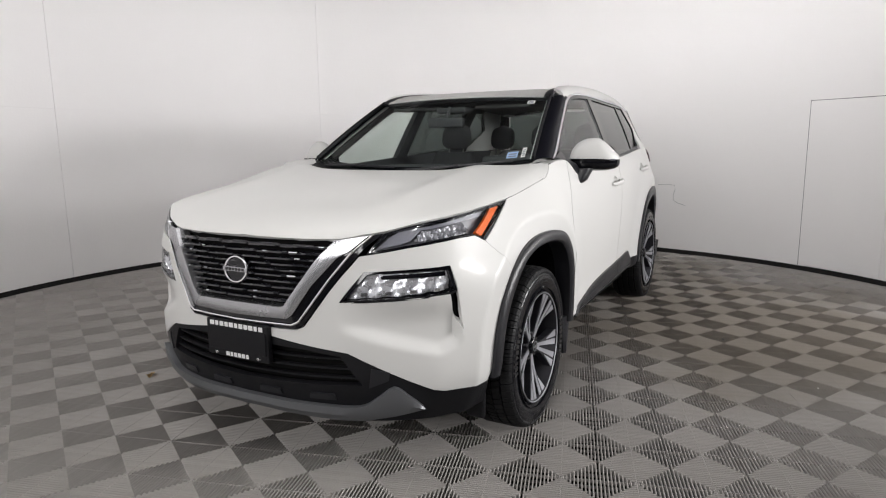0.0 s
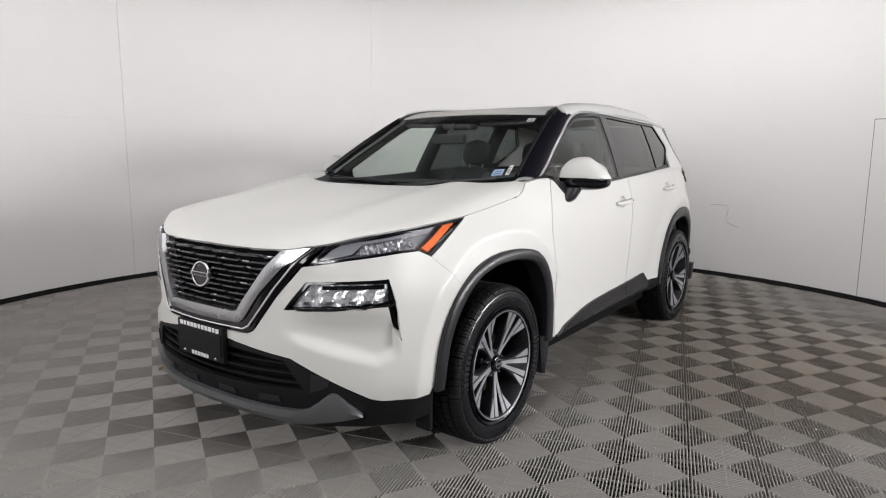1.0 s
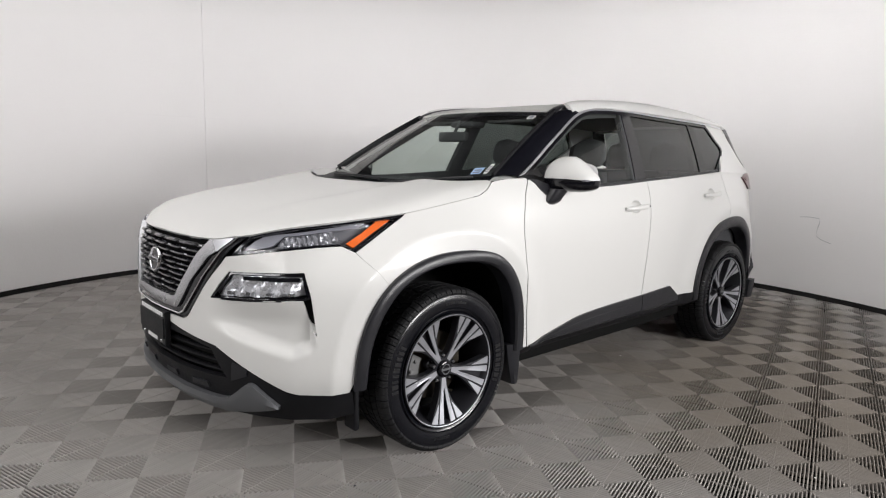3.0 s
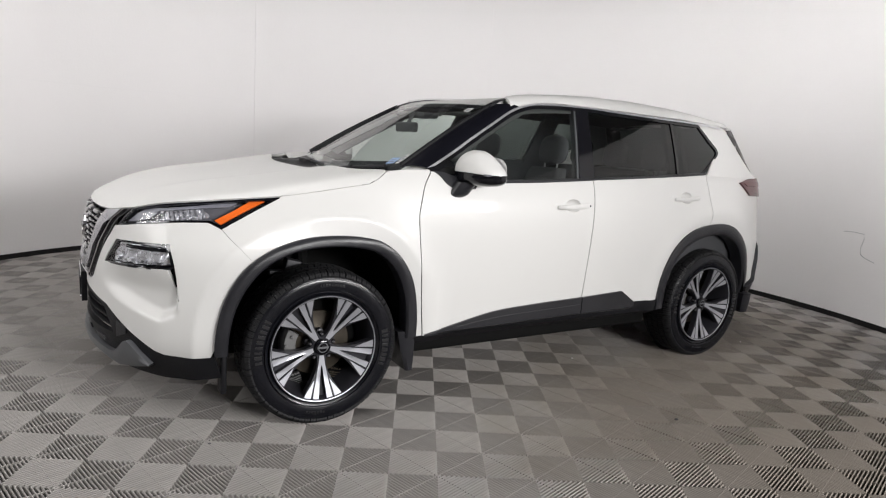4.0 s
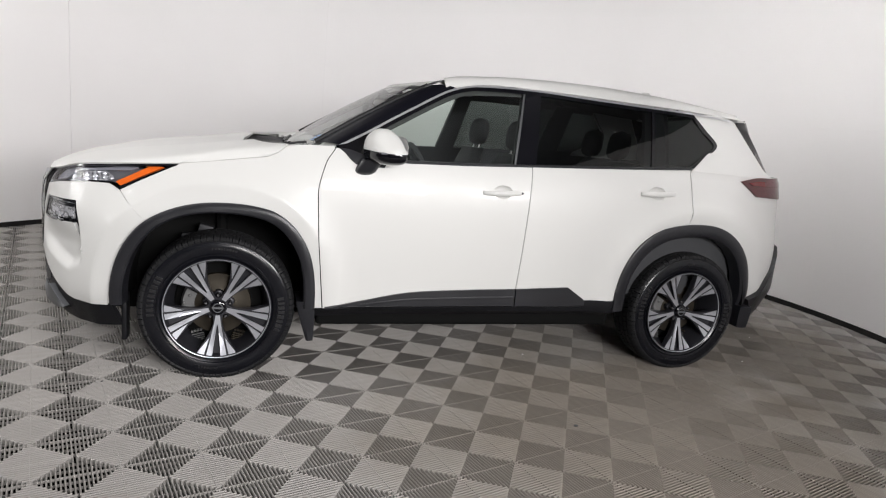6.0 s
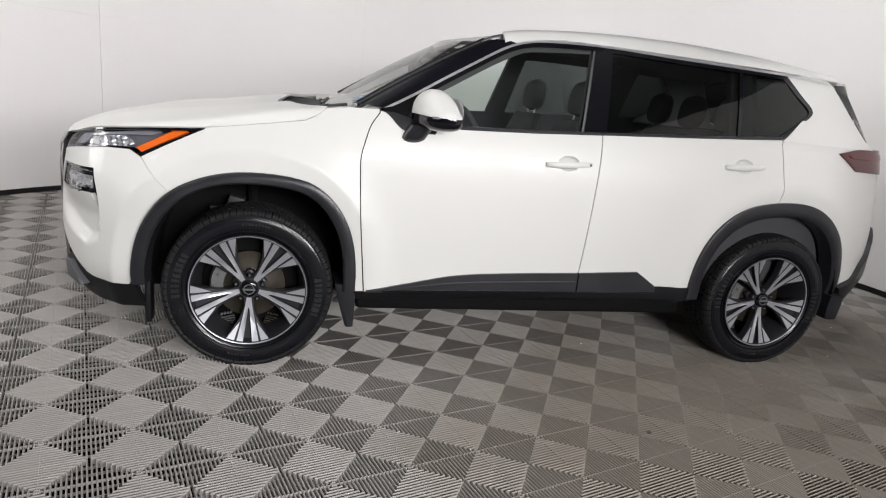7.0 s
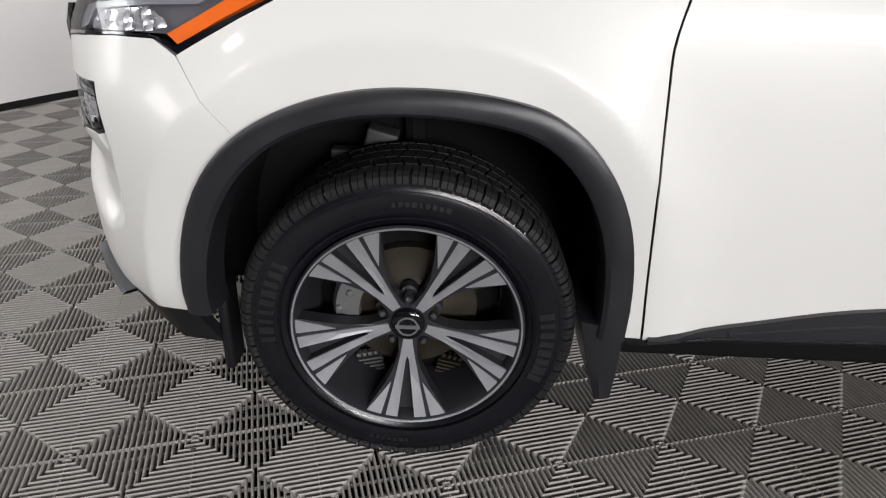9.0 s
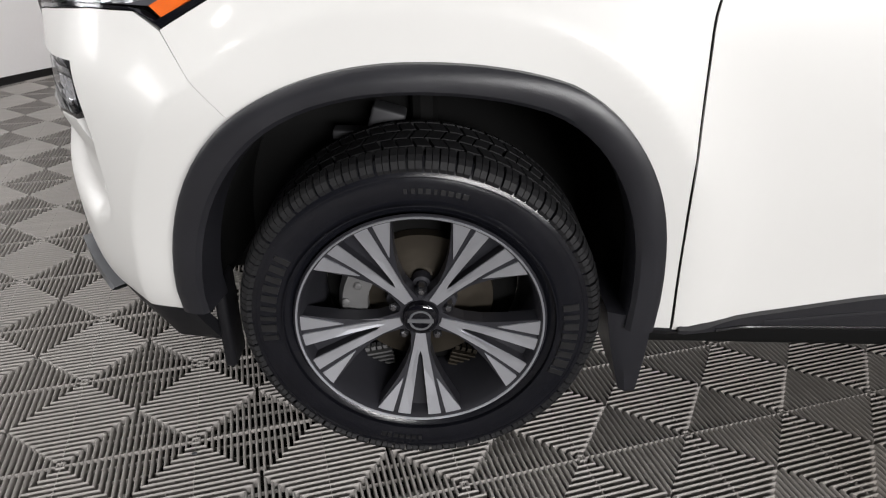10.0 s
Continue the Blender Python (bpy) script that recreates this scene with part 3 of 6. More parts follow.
def arch(cx, a, h, n=28, z0=0.37, power=2.25, t0=0.0, t1=math.pi):
    """Wheel arch line, from front to rear."""
    out = []
    for i in range(n + 1):
        t = t1 + (t0 - t1) * i / n
        c, s = math.cos(t), math.sin(t)
        if cx == 0.0:
            # The front arch is fuller towards the door
            power = 2.25 if c < 0 else 2.25 + 0.42 * min(1.0, 2.5 * c)
        full = (1.095 if c < 0 else 0.975) if cx else 1.0
        if cx:
            power = 2.25 + (0.35 * min(1.0, -2.5 * c) if c < 0 else 0.0)
        out.append((cx + full * a * math.copysign(abs(c) ** (2 / power), c), z0 + h * abs(s) ** (2 / power)))
    return out


ARCH_A, ARCH_H, REAR_CX = 0.479, 0.529, 2.716
front_arch, rear_arch = arch(0.0, ARCH_A, ARCH_H, 90), arch(REAR_CX, ARCH_A, ARCH_H + 0.012, 60)


# --- outlines shared by neighbouring panels (u or s, height) ---
lamp_line = [(0.545, 0.909), (0.615, 0.983), (0.70, 1.003), (0.80, 1.021), (0.905, 1.031), (1.12, 1.049), (1.335, 1.065), (1.215, 1.001), (1.09, 0.934), (1.03, 0.957), (0.93, 0.955), (0.83, 0.947), (0.70, 0.932)]
shield_out = [(0.615, 0.985), (0.552, 0.940), (0.527, 0.917), (0.45, 0.82), (0.302, 0.624), (0.27, 0.608), (0.12, 0.607), (0.0, 0.607)]
shield_in = [(0.432, 0.964), (0.372, 0.907), (0.350, 0.880), (0.265, 0.752), (0.226, 0.698), (0.205, 0.692), (0.10, 0.694), (0.0, 0.695)]
hood_edge = [(0.0, 0.968), (0.19, 0.965), (0.43, 0.966), (0.53, 0.980), (0.63, 0.994), (0.80, 1.027), (1.05, 1.050), (1.34, 1.071), (1.56, 1.098), (1.73, 1.120)]
lip_line = [(0.0, 0.580), (0.135, 0.577), (0.335, 0.547), (0.47, 0.528), (0.62, 0.455), (0.79, 0.374), (0.84, 0.362), (1.045, 0.362)]
fog_line = [(0.44, 0.716), (0.537, 0.840), (0.87, 0.857), (0.896, 0.755), (0.918, 0.60), (0.905, 0.612), (0.862, 0.738)]


def both(line):
    """A line from the middle to the driver's side, continued from the other side."""
    return [(-a, b) for a, b in line[::-1]] + [p for p in line if p[0] > 1e-6]


gap = 0.0025

# --- front bumper cover ---
corner_arch = [(x + 1.54, z) for x, z in front_arch if x < -0.3255]
side_up = corner_arch + [(1.2152, 0.780), (1.155, 0.856), (1.088, 0.928)]
lamp_low = [p for p in lamp_line[9:]] + [lamp_line[0]]
lower = [(a, b) for a, b in lip_line]
bumper_outline = [(-a, b) for a, b in lower[::-1]] + lower[1:]
top_left = side_up[1:] + [(a, b - gap) for a, b in lamp_low] + [(0.52, 0.903)] + [(a + 0.002, b - 0.002) for a, b in shield_out[3:]]
bumper_outline = bumper_outline + top_left + [(-a, b) for a, b in top_left[:-1][::-1]]
holes = [fog_line, [(-a, b) for a, b in fog_line[::-1]]]


def bumper_relief(s, z):
    """The pocket under the fog lamp and the crease that closes it."""
    p = nose_skin(s, z)
    a = np.abs(s)
    line = 0.532 + 0.25 * np.abs(a - 0.82) * (a < 0.82) + 0.40 * (a > 0.82) * (a - 0.82)
    depth = 0.036 * ease(a, 0.40, 0.64) * (1 - ease(a, 0.888, 0.908)) * ease(z, line - 0.030, line + 0.026) * (1 - ease(z, 0.62, 0.75))
    d = deeper(nose_skin, 1.0)(s, z) - p
    return p + d * depth[..., None]


front_bumper = part("front_bumper", sheet(bumper_outline, bumper_relief, (0.012, 0.011), holes, 0.02), PAINT, car)

# --- front fenders ---
fender_arch = [(x, z) for x, z in front_arch if x > -0.3240]
fender = [(-0.3240, 0.780), (-0.3838, 0.856), (-0.4508, 0.930)] + [(-0.322, 1.000), (-0.203, 1.062)] + [(a - 1.54, b - gap) for a, b in hood_edge[7:]]
fender += smooth_line([(0.21, 1.120), (0.262, 1.145), (0.303, 1.178)], 4) + [(0.40, 1.190), (0.528, 1.192)]
fender += smooth_line([(0.528, 1.18), (0.485, 1.11), (0.465, 1.0), (0.469, 0.88), (0.479, 0.72), (0.497, 0.55), (0.515, 0.372)], 4)
fender += fender_arch[::-1]
front_fender = pair("front_fender", sheet(fender, wall_skin, (0.013, 0.013)), PAINT, car)

# --- doors, lower skins ---
fd = [(0.534, 1.186), (0.60, 1.178), (0.72, 1.136), (0.93, 1.137), (1.25, 1.148), (1.598, 1.166)]
fd += smooth_line([(1.598, 1.16), (1.583, 0.94), (1.578, 0.715), (1.571, 0.516), (1.568, 0.489)], 5)
fd += smooth_line([(1.56, 0.487), (1.26, 0.476), (0.943, 0.452), (0.673, 0.391), (0.52, 0.369)], 5)
fd += smooth_line([(0.520, 0.38), (0.502, 0.55), (0.484, 0.72), (0.474, 0.88), (0.470, 1.0), (0.490, 1.11), (0.534, 1.18)], 4)


def handle_spot(x0, z0, length, slope):
    """Outline of the scooped recess behind a handle."""
    a = np.linspace(0, 2 * math.pi, 20, endpoint=False)
    return [(float(x0 + 0.50 * length + 0.055 * math.cos(k)), float(z0 + slope * 0.5 * length + 0.002 + 0.036 * math.sin(k))) for k in a]


FRONT_HANDLE, REAR_HANDLE = (1.314, 1.018, 0.232, 0.05), (2.284, 1.068, 0.232, 0.05)
front_door = pair("front_door", sheet(fd, wall_skin, (0.05, 0.03), [handle_spot(*FRONT_HANDLE)]), PAINT, car, "pearl white front door panel")
rd = [(1.604, 1.167), (2.0, 1.186), (2.386, 1.206), (2.640, 1.221)]
rd += smooth_line([(2.643, 1.21), (2.641, 1.11), (2.628, 0.95), (2.615, 0.905)], 4)
rd += [(x, z) for x, z in rear_arch[::-1] if x < 2.61 and z > 0.424] + [(2.015, 0.424)]
rd += [(1.895, 0.503), (1.574, 0.488)]
rd += smooth_line([(1.574, 0.49), (1.577, 0.516), (1.584, 0.715), (1.589, 0.94), (1.604, 1.16)], 5)
rear_door = pair("rear_door", sheet(rd, wall_skin, (0.05, 0.03), [handle_spot(*REAR_HANDLE)]), PAINT, car, "pearl white rear door panel")

# --- rear quarters and tail ---
qp = [(2.648, 1.219), (2.646, 1.11), (2.633, 0.95), (2.62, 0.906)] + [(x, z) for x, z in rear_arch if x > 2.62]
qp += [(3.195, 0.44), (3.34, 0.522), (3.44, 0.60), (3.52, 0.70), (3.60, 0.75), (3.75, 0.76), (3.75, 1.2)]
lamp_tail = [(3.035, 1.178), (3.20, 1.206), (3.75, 1.205), (3.75, 1.085), (3.45, 1.075), (3.17, 1.088)]
quarter_panel = pair("quarter_panel", sheet(qp, wall_skin, (0.05, 0.03)), PAINT, car)
upper = [(2.652, 1.2185), (2.76, 1.285), (2.884, 1.360), (2.80, 1.45), (2.722, 1.542), (2.92, 1.55), (3.03, 1.535), (3.062, 1.518), (3.150, 1.385), (3.25, 1.252), (3.33, 1.205), (3.0, 1.205)]
pair("upper_quarter_panel", sheet(upper, quarter_skin, (0.05, 0.03)), PAINT, car)
tail_lamp = pair("tail_lamp", sheet(lamp_tail, wall_skin, (0.05, 0.03), depth=0.03, proud=0.012), REDLENS, car, "dark red tail lamp")
inner_lamp = [(3.10, 1.170), (3.20, 1.182), (3.6, 1.182), (3.6, 1.15), (3.3, 1.15), (3.13, 1.155)]
pair("light_bar", sheet(inner_lamp, wall_skin, (0.05, 0.03), depth=0.004, proud=0.015), surface("bright_red_light_bar", (0.11, 0.006, 0.008), 0.2, coat=0.15), tail_lamp)

# --- tailgate, rear window, rear bumper ---
tg = [(3.755, 0.758), (4.22, 0.758), (4.22, 1.2), (3.755, 1.2)]
pair("tailgate_panel", sheet(tg, wall_skin, (0.05, 0.04)), PAINT, car)


def rear_skin(y, z):
    """Upper tailgate, leaning forwards to the roof."""
    f = np.clip((z - 1.2) / 0.36, 0, 1)
    half = 0.62 - 0.07 * f
    return np.stack([3.41 - 0.16 * f - 0.08 * (y / half) ** 2, y, z], -1)


part("rear_window", sheet([(-0.60, 1.205), (0.60, 1.205), (0.54, 1.54), (-0.54, 1.54)], rear_skin, 0.06), PRIVACY, car, "dark tinted rear window")
bm = bmesh.new()
rows = []
for i in range(9):
    f = i / 8
    a = quarter_skin(np.array([3.060 + 0.188 * f]), np.array([1.520 - 0.267 * f]))[0]
    b = rear_skin(np.array([-0.55 - 0.05 * f]), np.array([1.53 - 0.31 * f]))[0]
    rows.append([a + (0.002, -0.004, 0), a * 0.6 + b * 0.4 + np.array((0.015, -0.02, 0)), b])
loft(bm, rows)
pair("pillar_trim", fix_normals(bm), PIANO, car, "gloss black corner trim beside the rear window")
rb = [(3.200, 0.437), (3.34, 0.518), (3.44, 0.596), (3.52, 0.696), (3.60, 0.746), (3.75, 0.756), (4.22, 0.756), (4.22, 0.26), (3.6, 0.26), (3.27, 0.33)]
pair("rear_bumper_cladding", sheet(rb, wall_skin, (0.05, 0.03), proud=0.026), PLASTIC, car, "black textured lower rear bumper")

# --- hood ---
edge_pts = nose_skin(np.array([p[0] for p in smooth_line(hood_edge, 5)]), np.array([p[1] for p in smooth_line(hood_edge, 5)]))
tail_pts = wall_skin(np.array([0.21, 0.258, 0.298]), np.array([1.122, 1.147, 1.180]))
edge_all = np.concatenate([edge_pts, tail_pts])
HOOD_MID = curve((-0.97, -0.80, -0.55, -0.25, 0.05, 0.35, 0.6), (0.992, 1.038, 1.088, 1.130, 1.158, 1.174, 1.182))


def hood_skin(x, y):
    """Crown of the hood, rolled down to its edge line."""
    a = np.abs(y)
    z = HOOD_MID(x) - (0.03 - 0.045 * ease(x, -0.4, 0.2)) * (a / 0.8) ** 2 + 0.016 * np.exp(-((a - 0.50 - 0.06 * (x + 0.4)) / 0.09) ** 2) * ease(x, -0.9, -0.4)
    px, py = edge_all[:, 0], -edge_all[:, 1]
    ex, ey = px[1:] - px[:-1], py[1:] - py[:-1]
    qx, qy = x[:, None] - px[None, :-1], a[:, None] - py[None, :-1]
    f = np.clip((qx * ex + qy * ey) / (ex * ex + ey * ey + 1e-12), 0, 1)
    d2 = (qx - f * ex) ** 2 + (qy - f * ey) ** 2
    k = np.argmin(d2, 1)
    i = np.arange(len(x))
    d = np.sqrt(d2[i, k])
    ze = edge_all[:-1, 2][k] + f[i, k] * (edge_all[1:, 2] - edge_all[:-1, 2])[k]
    w = 0.20
    s = np.clip(1 - d / w, 0, 1)
    return np.stack([x, y, z - (z - ze) * (1 - np.sqrt(np.maximum(0, 1 - s ** 2.2)))], -1)


COWL = curve((0.0, 0.30, 0.45, 0.60, 0.70, 0.80), (0.075, 0.085, 0.11, 0.165, 0.235, 0.315))


def cowl_x(y):
    return float(COWL(abs(y)))


rear_line = [(cowl_x(y), y) for y in np.linspace(0.79, -0.79, 41)]
front_line = [(p[0], p[1]) for p in edge_all]
hood_outline = [(x, -y) for x, y in front_line[::-1]] + front_line[1:]
hood_outline = [(float(a), float(b)) for a, b in hood_outline] + [(float(a), float(b)) for a, b in rear_line[::-1]]
hood = part("hood", sheet(hood_outline, hood_skin, (0.03, 0.03), depth=0.015, core=(0, 0, 0)), PAINT, car)

# --- windscreen, cowl, roof ---
ROOF_LINE = curve((0.95, 1.134, 1.433, 1.931, 2.44, 2.918, 3.165), (1.43, 1.525, 1.584, 1.583, 1.562, 1.540, 1.530))
ROOF_MID = curve((0.9, 0.958, 1.1, 1.2, 1.43, 1.93, 2.44, 2.92, 3.2, 3.4), (1.553, 1.566, 1.592, 1.605, 1.630, 1.658, 1.655, 1.617, 1.588, 1.57))
RAIL_TOP = curve((0.95, 1.05, 1.19, 1.36, 1.6, 2.0, 2.4, 2.95, 3.16), (1.515, 1.574, 1.616, 1.636, 1.652, 1.660, 1.640, 1.590, 1.570))
DITCH = 0.085


def roof_skin(x, y):
    """Roof panel between raised shoulders, which roll down to the window frames."""
    edge = glass_skin(x, ROOF_LINE(x))
    half = -edge[..., 1]
    z0, top, inner = edge[..., 2] + 0.006, RAIL_TOP(x), half - DITCH
    panel = ROOF_MID(x) + (top - 0.018 - ROOF_MID(x)) * np.clip(np.abs(y) / inner, 0, 1) ** 2.4
    roll = np.clip((half - np.abs(y)) / DITCH, 0, 1)
    rail = z0 + (top - z0) * np.sqrt(1 - (1 - roll) ** 2)
    return np.stack([x, y, np.where(np.abs(y) > inner + 0.006, rail, panel)], -1)


def roof_half(x):
    return -float(glass_skin(np.array([x]), ROOF_LINE(np.array([x])))[0, 1])


def screen_skin(s, v):
    """Windscreen: s across from -1 to 1, v from its foot to its top."""
    low = np.stack([0.30 + 0.125 * s * s, -0.703 * s, 1.136 + 0.048 * s * s], -1)
    high = np.stack([0.958 + 0.085 * s * s, -0.588 * s, 1.560 - 0.014 * s * s], -1)
    p = low + (high - low) * v[..., None]
    p[..., 2] += (0.017 - 0.006 * s * s) * np.sin(np.pi * v)
    p[..., 0] -= (0.008 - 0.007 * s * s) * np.sin(np.pi * v)
    return p


screen_line = [(s, 0.0) for s in np.linspace(-1, 1, 17)] + [(s, 1.0) for s in np.linspace(1, -1, 17)]
windscreen = part("windscreen", sheet(screen_line, screen_skin, (0.1, 0.1), depth=0.0), CLEAR, car, "clear laminated windscreen")
windscreen.visible_shadow = False
frit_hole = [[(-0.983, 0.05), (0.983, 0.05), (0.980, 0.94), (-0.980, 0.94)]]
part("screen_border", sheet(screen_line, screen_skin, (0.1, 0.1), frit_hole, 0.0, proud=-0.003), PIANO, windscreen, "black printed border")

bm = bmesh.new()
rows = []
for y in np.linspace(-0.69, 0.69, 41):
    s = -y / 0.703
    foot = screen_skin(np.array([np.clip(s, -1, 1)]), np.array([0.03]))[0]
    h = hood_skin(np.array([cowl_x(y)]), np.array([y]))[0]
    rows.append([h + (-0.02, 0, -0.020), h + (0.006, 0, -0.024), (h + foot) / 2 + (0, 0, -0.034), np.array((foot[0], y, foot[2] - 0.012))])
loft(bm, rows)
part("cowl", fix_normals(bm), NOSEBLACK, car, "black plastic cowl below the windscreen")

bm = bmesh.new()
rows = []
for f in np.linspace(0, 1, 9):
    a = wall_skin(np.array([0.303 + 0.225 * f]), np.array([1.182 + 0.010 * f]))[0]
    b = np.array((0.30 + 0.24 * f, -0.715 + 0.0 * f, 1.150 + 0.034 * f))
    m = (a + b) / 2 + np.array((0, 0, 0.003))
    rows.append([a, a * 0.6 + m * 0.4 + np.array((0, 0, 0.004)), m, b, b + np.array((0, 0.01, -0.03))])
loft(bm, rows)
pair("fender_cap", fix_normals(bm), PAINT, car)

roof_front = [(0.962 + 0.085 * (y / 0.585) ** 2, y) for y in np.linspace(0.56, -0.56, 15)]
stations = np.linspace(1.08, 3.16, 24)
roof_outline = roof_front + [(x, -(roof_half(x) - DITCH)) for x in stations] + [(x, roof_half(x) - DITCH) for x in stations[::-1]]
roof = part("roof", sheet([(float(a), float(b)) for a, b in roof_outline], roof_skin, (0.08, 0.04), depth=0.02), PAINT, car)
rail = [(x, -(roof_half(x) - DITCH + 0.014)) for x in np.linspace(1.13, 3.10, 24)] + [(x, -roof_half(x)) for x in np.linspace(3.10, 1.13, 24)]
pair("roof_side_rail", sheet([(float(a), float(b)) for a, b in rail], roof_skin, (0.08, 0.02), depth=0.02, core=(1.5, 0, 0.7)), PAINT, car)
bm = bmesh.new()
xs = np.linspace(1.02, 3.05, 30)
inner_line = np.array([-(roof_half(x) - DITCH - 0.002) for x in xs])
sweep(bm, roof_skin(xs, inner_line) + np.array((0, 0, 0.002)), [0.020 + 0.040 * float(1 - ease(x, 1.05, 1.7)) for x in xs], 0.012)
pair("roof_molding", fix_normals(bm), PLASTIC, car, "black roof ditch molding")
bm = bmesh.new()
rows = []
for i, f in enumerate(np.linspace(0, 1, 9)):
    half = 0.028 * (1 - f) ** 0.7 + 0.002
    x0, x1 = 2.66 + 0.10 * f, 2.84 - 0.03 * f
    z = 1.625 + 0.065 * f
    rows.append([(x0 + (x1 - x0) * (0.5 - 0.5 * math.cos(a)), half * math.sin(a), z) for a in np.linspace(0, 2 * math.pi, 16, endpoint=False)])
loft(bm, rows, closed_cols=True, cap=True)
part("antenna_fin", fix_normals(bm), PAINT, car, "white shark-fin aerial")
spoil = [(3.10, -0.585), (3.16, -0.575), (3.21, -0.50), (3.27, 0.0), (3.21, 0.50), (3.16, 0.575), (3.10, 0.585)]
part("spoiler", sheet(spoil, lambda x, y: np.stack([x, y, 1.597 - 0.16 * (x - 3.10) - 0.17 * y * y], -1), 0.06, depth=0.03), PAINT, car)

# --- side glass, frames and trim ---
door_glass = [(0.61, 1.172), (0.72, 1.138), (0.93, 1.139), (1.53, 1.168)] + smooth_line([(1.605, 1.570), (1.500, 1.572), (1.324, 1.562), (1.19, 1.534), (0.968, 1.418), (0.702, 1.260), (0.61, 1.205)], 4)
rear_glass = [(1.60, 1.172), (2.386, 1.209), (2.440, 1.553), (1.665, 1.573)]
quarter_glass = [(2.398, 1.211), (2.648, 1.2225), (2.882, 1.358), (2.722, 1.539), (2.450, 1.553)]
dg = pair("window_glass", sheet(door_glass, glass_skin, (0.08, 0.05), depth=0.0, proud=-0.006), SIDEGLASS, front_door, "lightly tinted front door glass")
rg = pair("window_glass", sheet(rear_glass, glass_skin, (0.08, 0.05), depth=0.0, proud=-0.004), PRIVACY, rear_door, "dark privacy glass")
qg = pair("quarter_window", sheet(quarter_glass, glass_skin, (0.08, 0.05), depth=0.0, proud=-0.004), PRIVACY, car, "dark privacy glass in the rear quarter")
for ob in dg + rg + qg:
    ob.visible_shadow = False


def ribbon(a_line, b_line, skin, proud, depth=0.012, n=5, bow=0.0):
    """A band between two lines on a skin, slightly crowned, with turned edges."""
    a, b = smooth_line(a_line, n), smooth_line(b_line, n)
    rows = []
    for (a0, a1), (b0, b1) in zip(a, b):
        f = np.linspace(0, 1, 5)
        p = skin(a0 + (b0 - a0) * f, a1 + (b1 - a1) * f)
        o = np.array([-depth, proud, proud + bow, proud, -depth])
        f2 = np.array([0.0, 0.0, 0.5, 1.0, 1.0])
        p = skin(a0 + (b0 - a0) * f2, a1 + (b1 - a1) * f2)
        out = p - deeper(skin, 1.0)(a0 + (b0 - a0) * f2, a1 + (b1 - a1) * f2)
        rows.append(p + out * o[:, None])
    bm = bmesh.new()
    loft(bm, rows)
    return fix_normals(bm)


trim_low = [(0.5624, 1.1886), (0.7045, 1.2677), (0.8356, 1.3467), (0.9705, 1.4257), (1.1113, 1.5066), (1.1917, 1.5413), (1.253, 1.5581), (1.3244, 1.569), (1.5001, 1.578), (1.7499, 1.578), (2.1418, 1.564), (2.3498, 1.554), (2.7498, 1.536), (3.0197, 1.521)]
trim_high = [(0.5571, 1.1982), (0.699, 1.2772), (0.8299, 1.3562), (0.965, 1.4352), (1.1062, 1.5163), (1.1879, 1.5516), (1.2508, 1.5689), (1.3235, 1.58), (1.4999, 1.589), (1.7501, 1.589), (2.1422, 1.575), (2.3503, 1.565), (2.7503, 1.547), (3.0203, 1.532)]
pair("window_trim", ribbon(trim_low, trim_high, glass_skin, 0.010), WINTRIM, car, "satin silver strip along the top of the side windows")
frame_low = [(0.5717, 1.172), (0.714, 1.2512), (0.8453, 1.3304), (0.98, 1.4092), (1.1201, 1.4897), (1.1982, 1.5234), (1.2569, 1.5395), (1.3259, 1.5501), (1.5005, 1.559), (1.7495, 1.559), (2.141, 1.545), (2.3488, 1.535), (2.715, 1.52)]
frame_high = [(0.5615, 1.1904), (0.7035, 1.2694), (0.8345, 1.3484), (0.9695, 1.4274), (1.1104, 1.5083), (1.191, 1.5432), (1.2526, 1.5601), (1.3242, 1.571), (1.5001, 1.58), (1.7499, 1.58), (2.1419, 1.566), (2.3499, 1.556), (2.735, 1.541)]
pair("window_frame", ribbon(frame_low, frame_high, glass_skin, 0.004), PIANO, car, "black window frame")
belt_low = [(0.70, 1.126), (0.93, 1.128), (1.25, 1.140), (1.60, 1.158), (2.0, 1.178), (2.386, 1.199), (2.652, 1.214)]
belt_high = [(0.70, 1.146), (0.93, 1.149), (1.25, 1.161), (1.60, 1.179), (2.0, 1.198), (2.386, 1.218), (2.668, 1.234)]
pair("belt_molding", ribbon(belt_low, belt_high, glass_skin, 0.016, 0.02), PLASTIC, car, "black belt molding below the side windows")
pair("pillar_cover", sheet([(1.515, 1.170), (1.632, 1.176), (1.692, 1.570), (1.598, 1.566)], glass_skin, (0.05, 0.05), proud=0.003), PIANO, car, "gloss black door pillar cover")
bm = sheet([(2.385, 1.205), (2.404, 1.206), (2.456, 1.553), (2.436, 1.553)], glass_skin, (0.05, 0.05), proud=0.002)
pair("window_divider", bm, PIANO, car)
pair("quarter_frame", ribbon([(2.63, 1.222), (2.76, 1.29), (2.862, 1.357), (2.80, 1.43), (2.712, 1.533)], [(2.66, 1.222), (2.775, 1.285), (2.888, 1.36), (2.815, 1.45), (2.730, 1.545)], glass_skin, 0.003), PIANO, car)
pair("run_channel", ribbon([(1.505, 1.17), (1.545, 1.37), (1.588, 1.56)], [(1.525, 1.17), (1.565, 1.37), (1.606, 1.562)], glass_skin, -0.004), SATIN, car, "grey glass run channel")
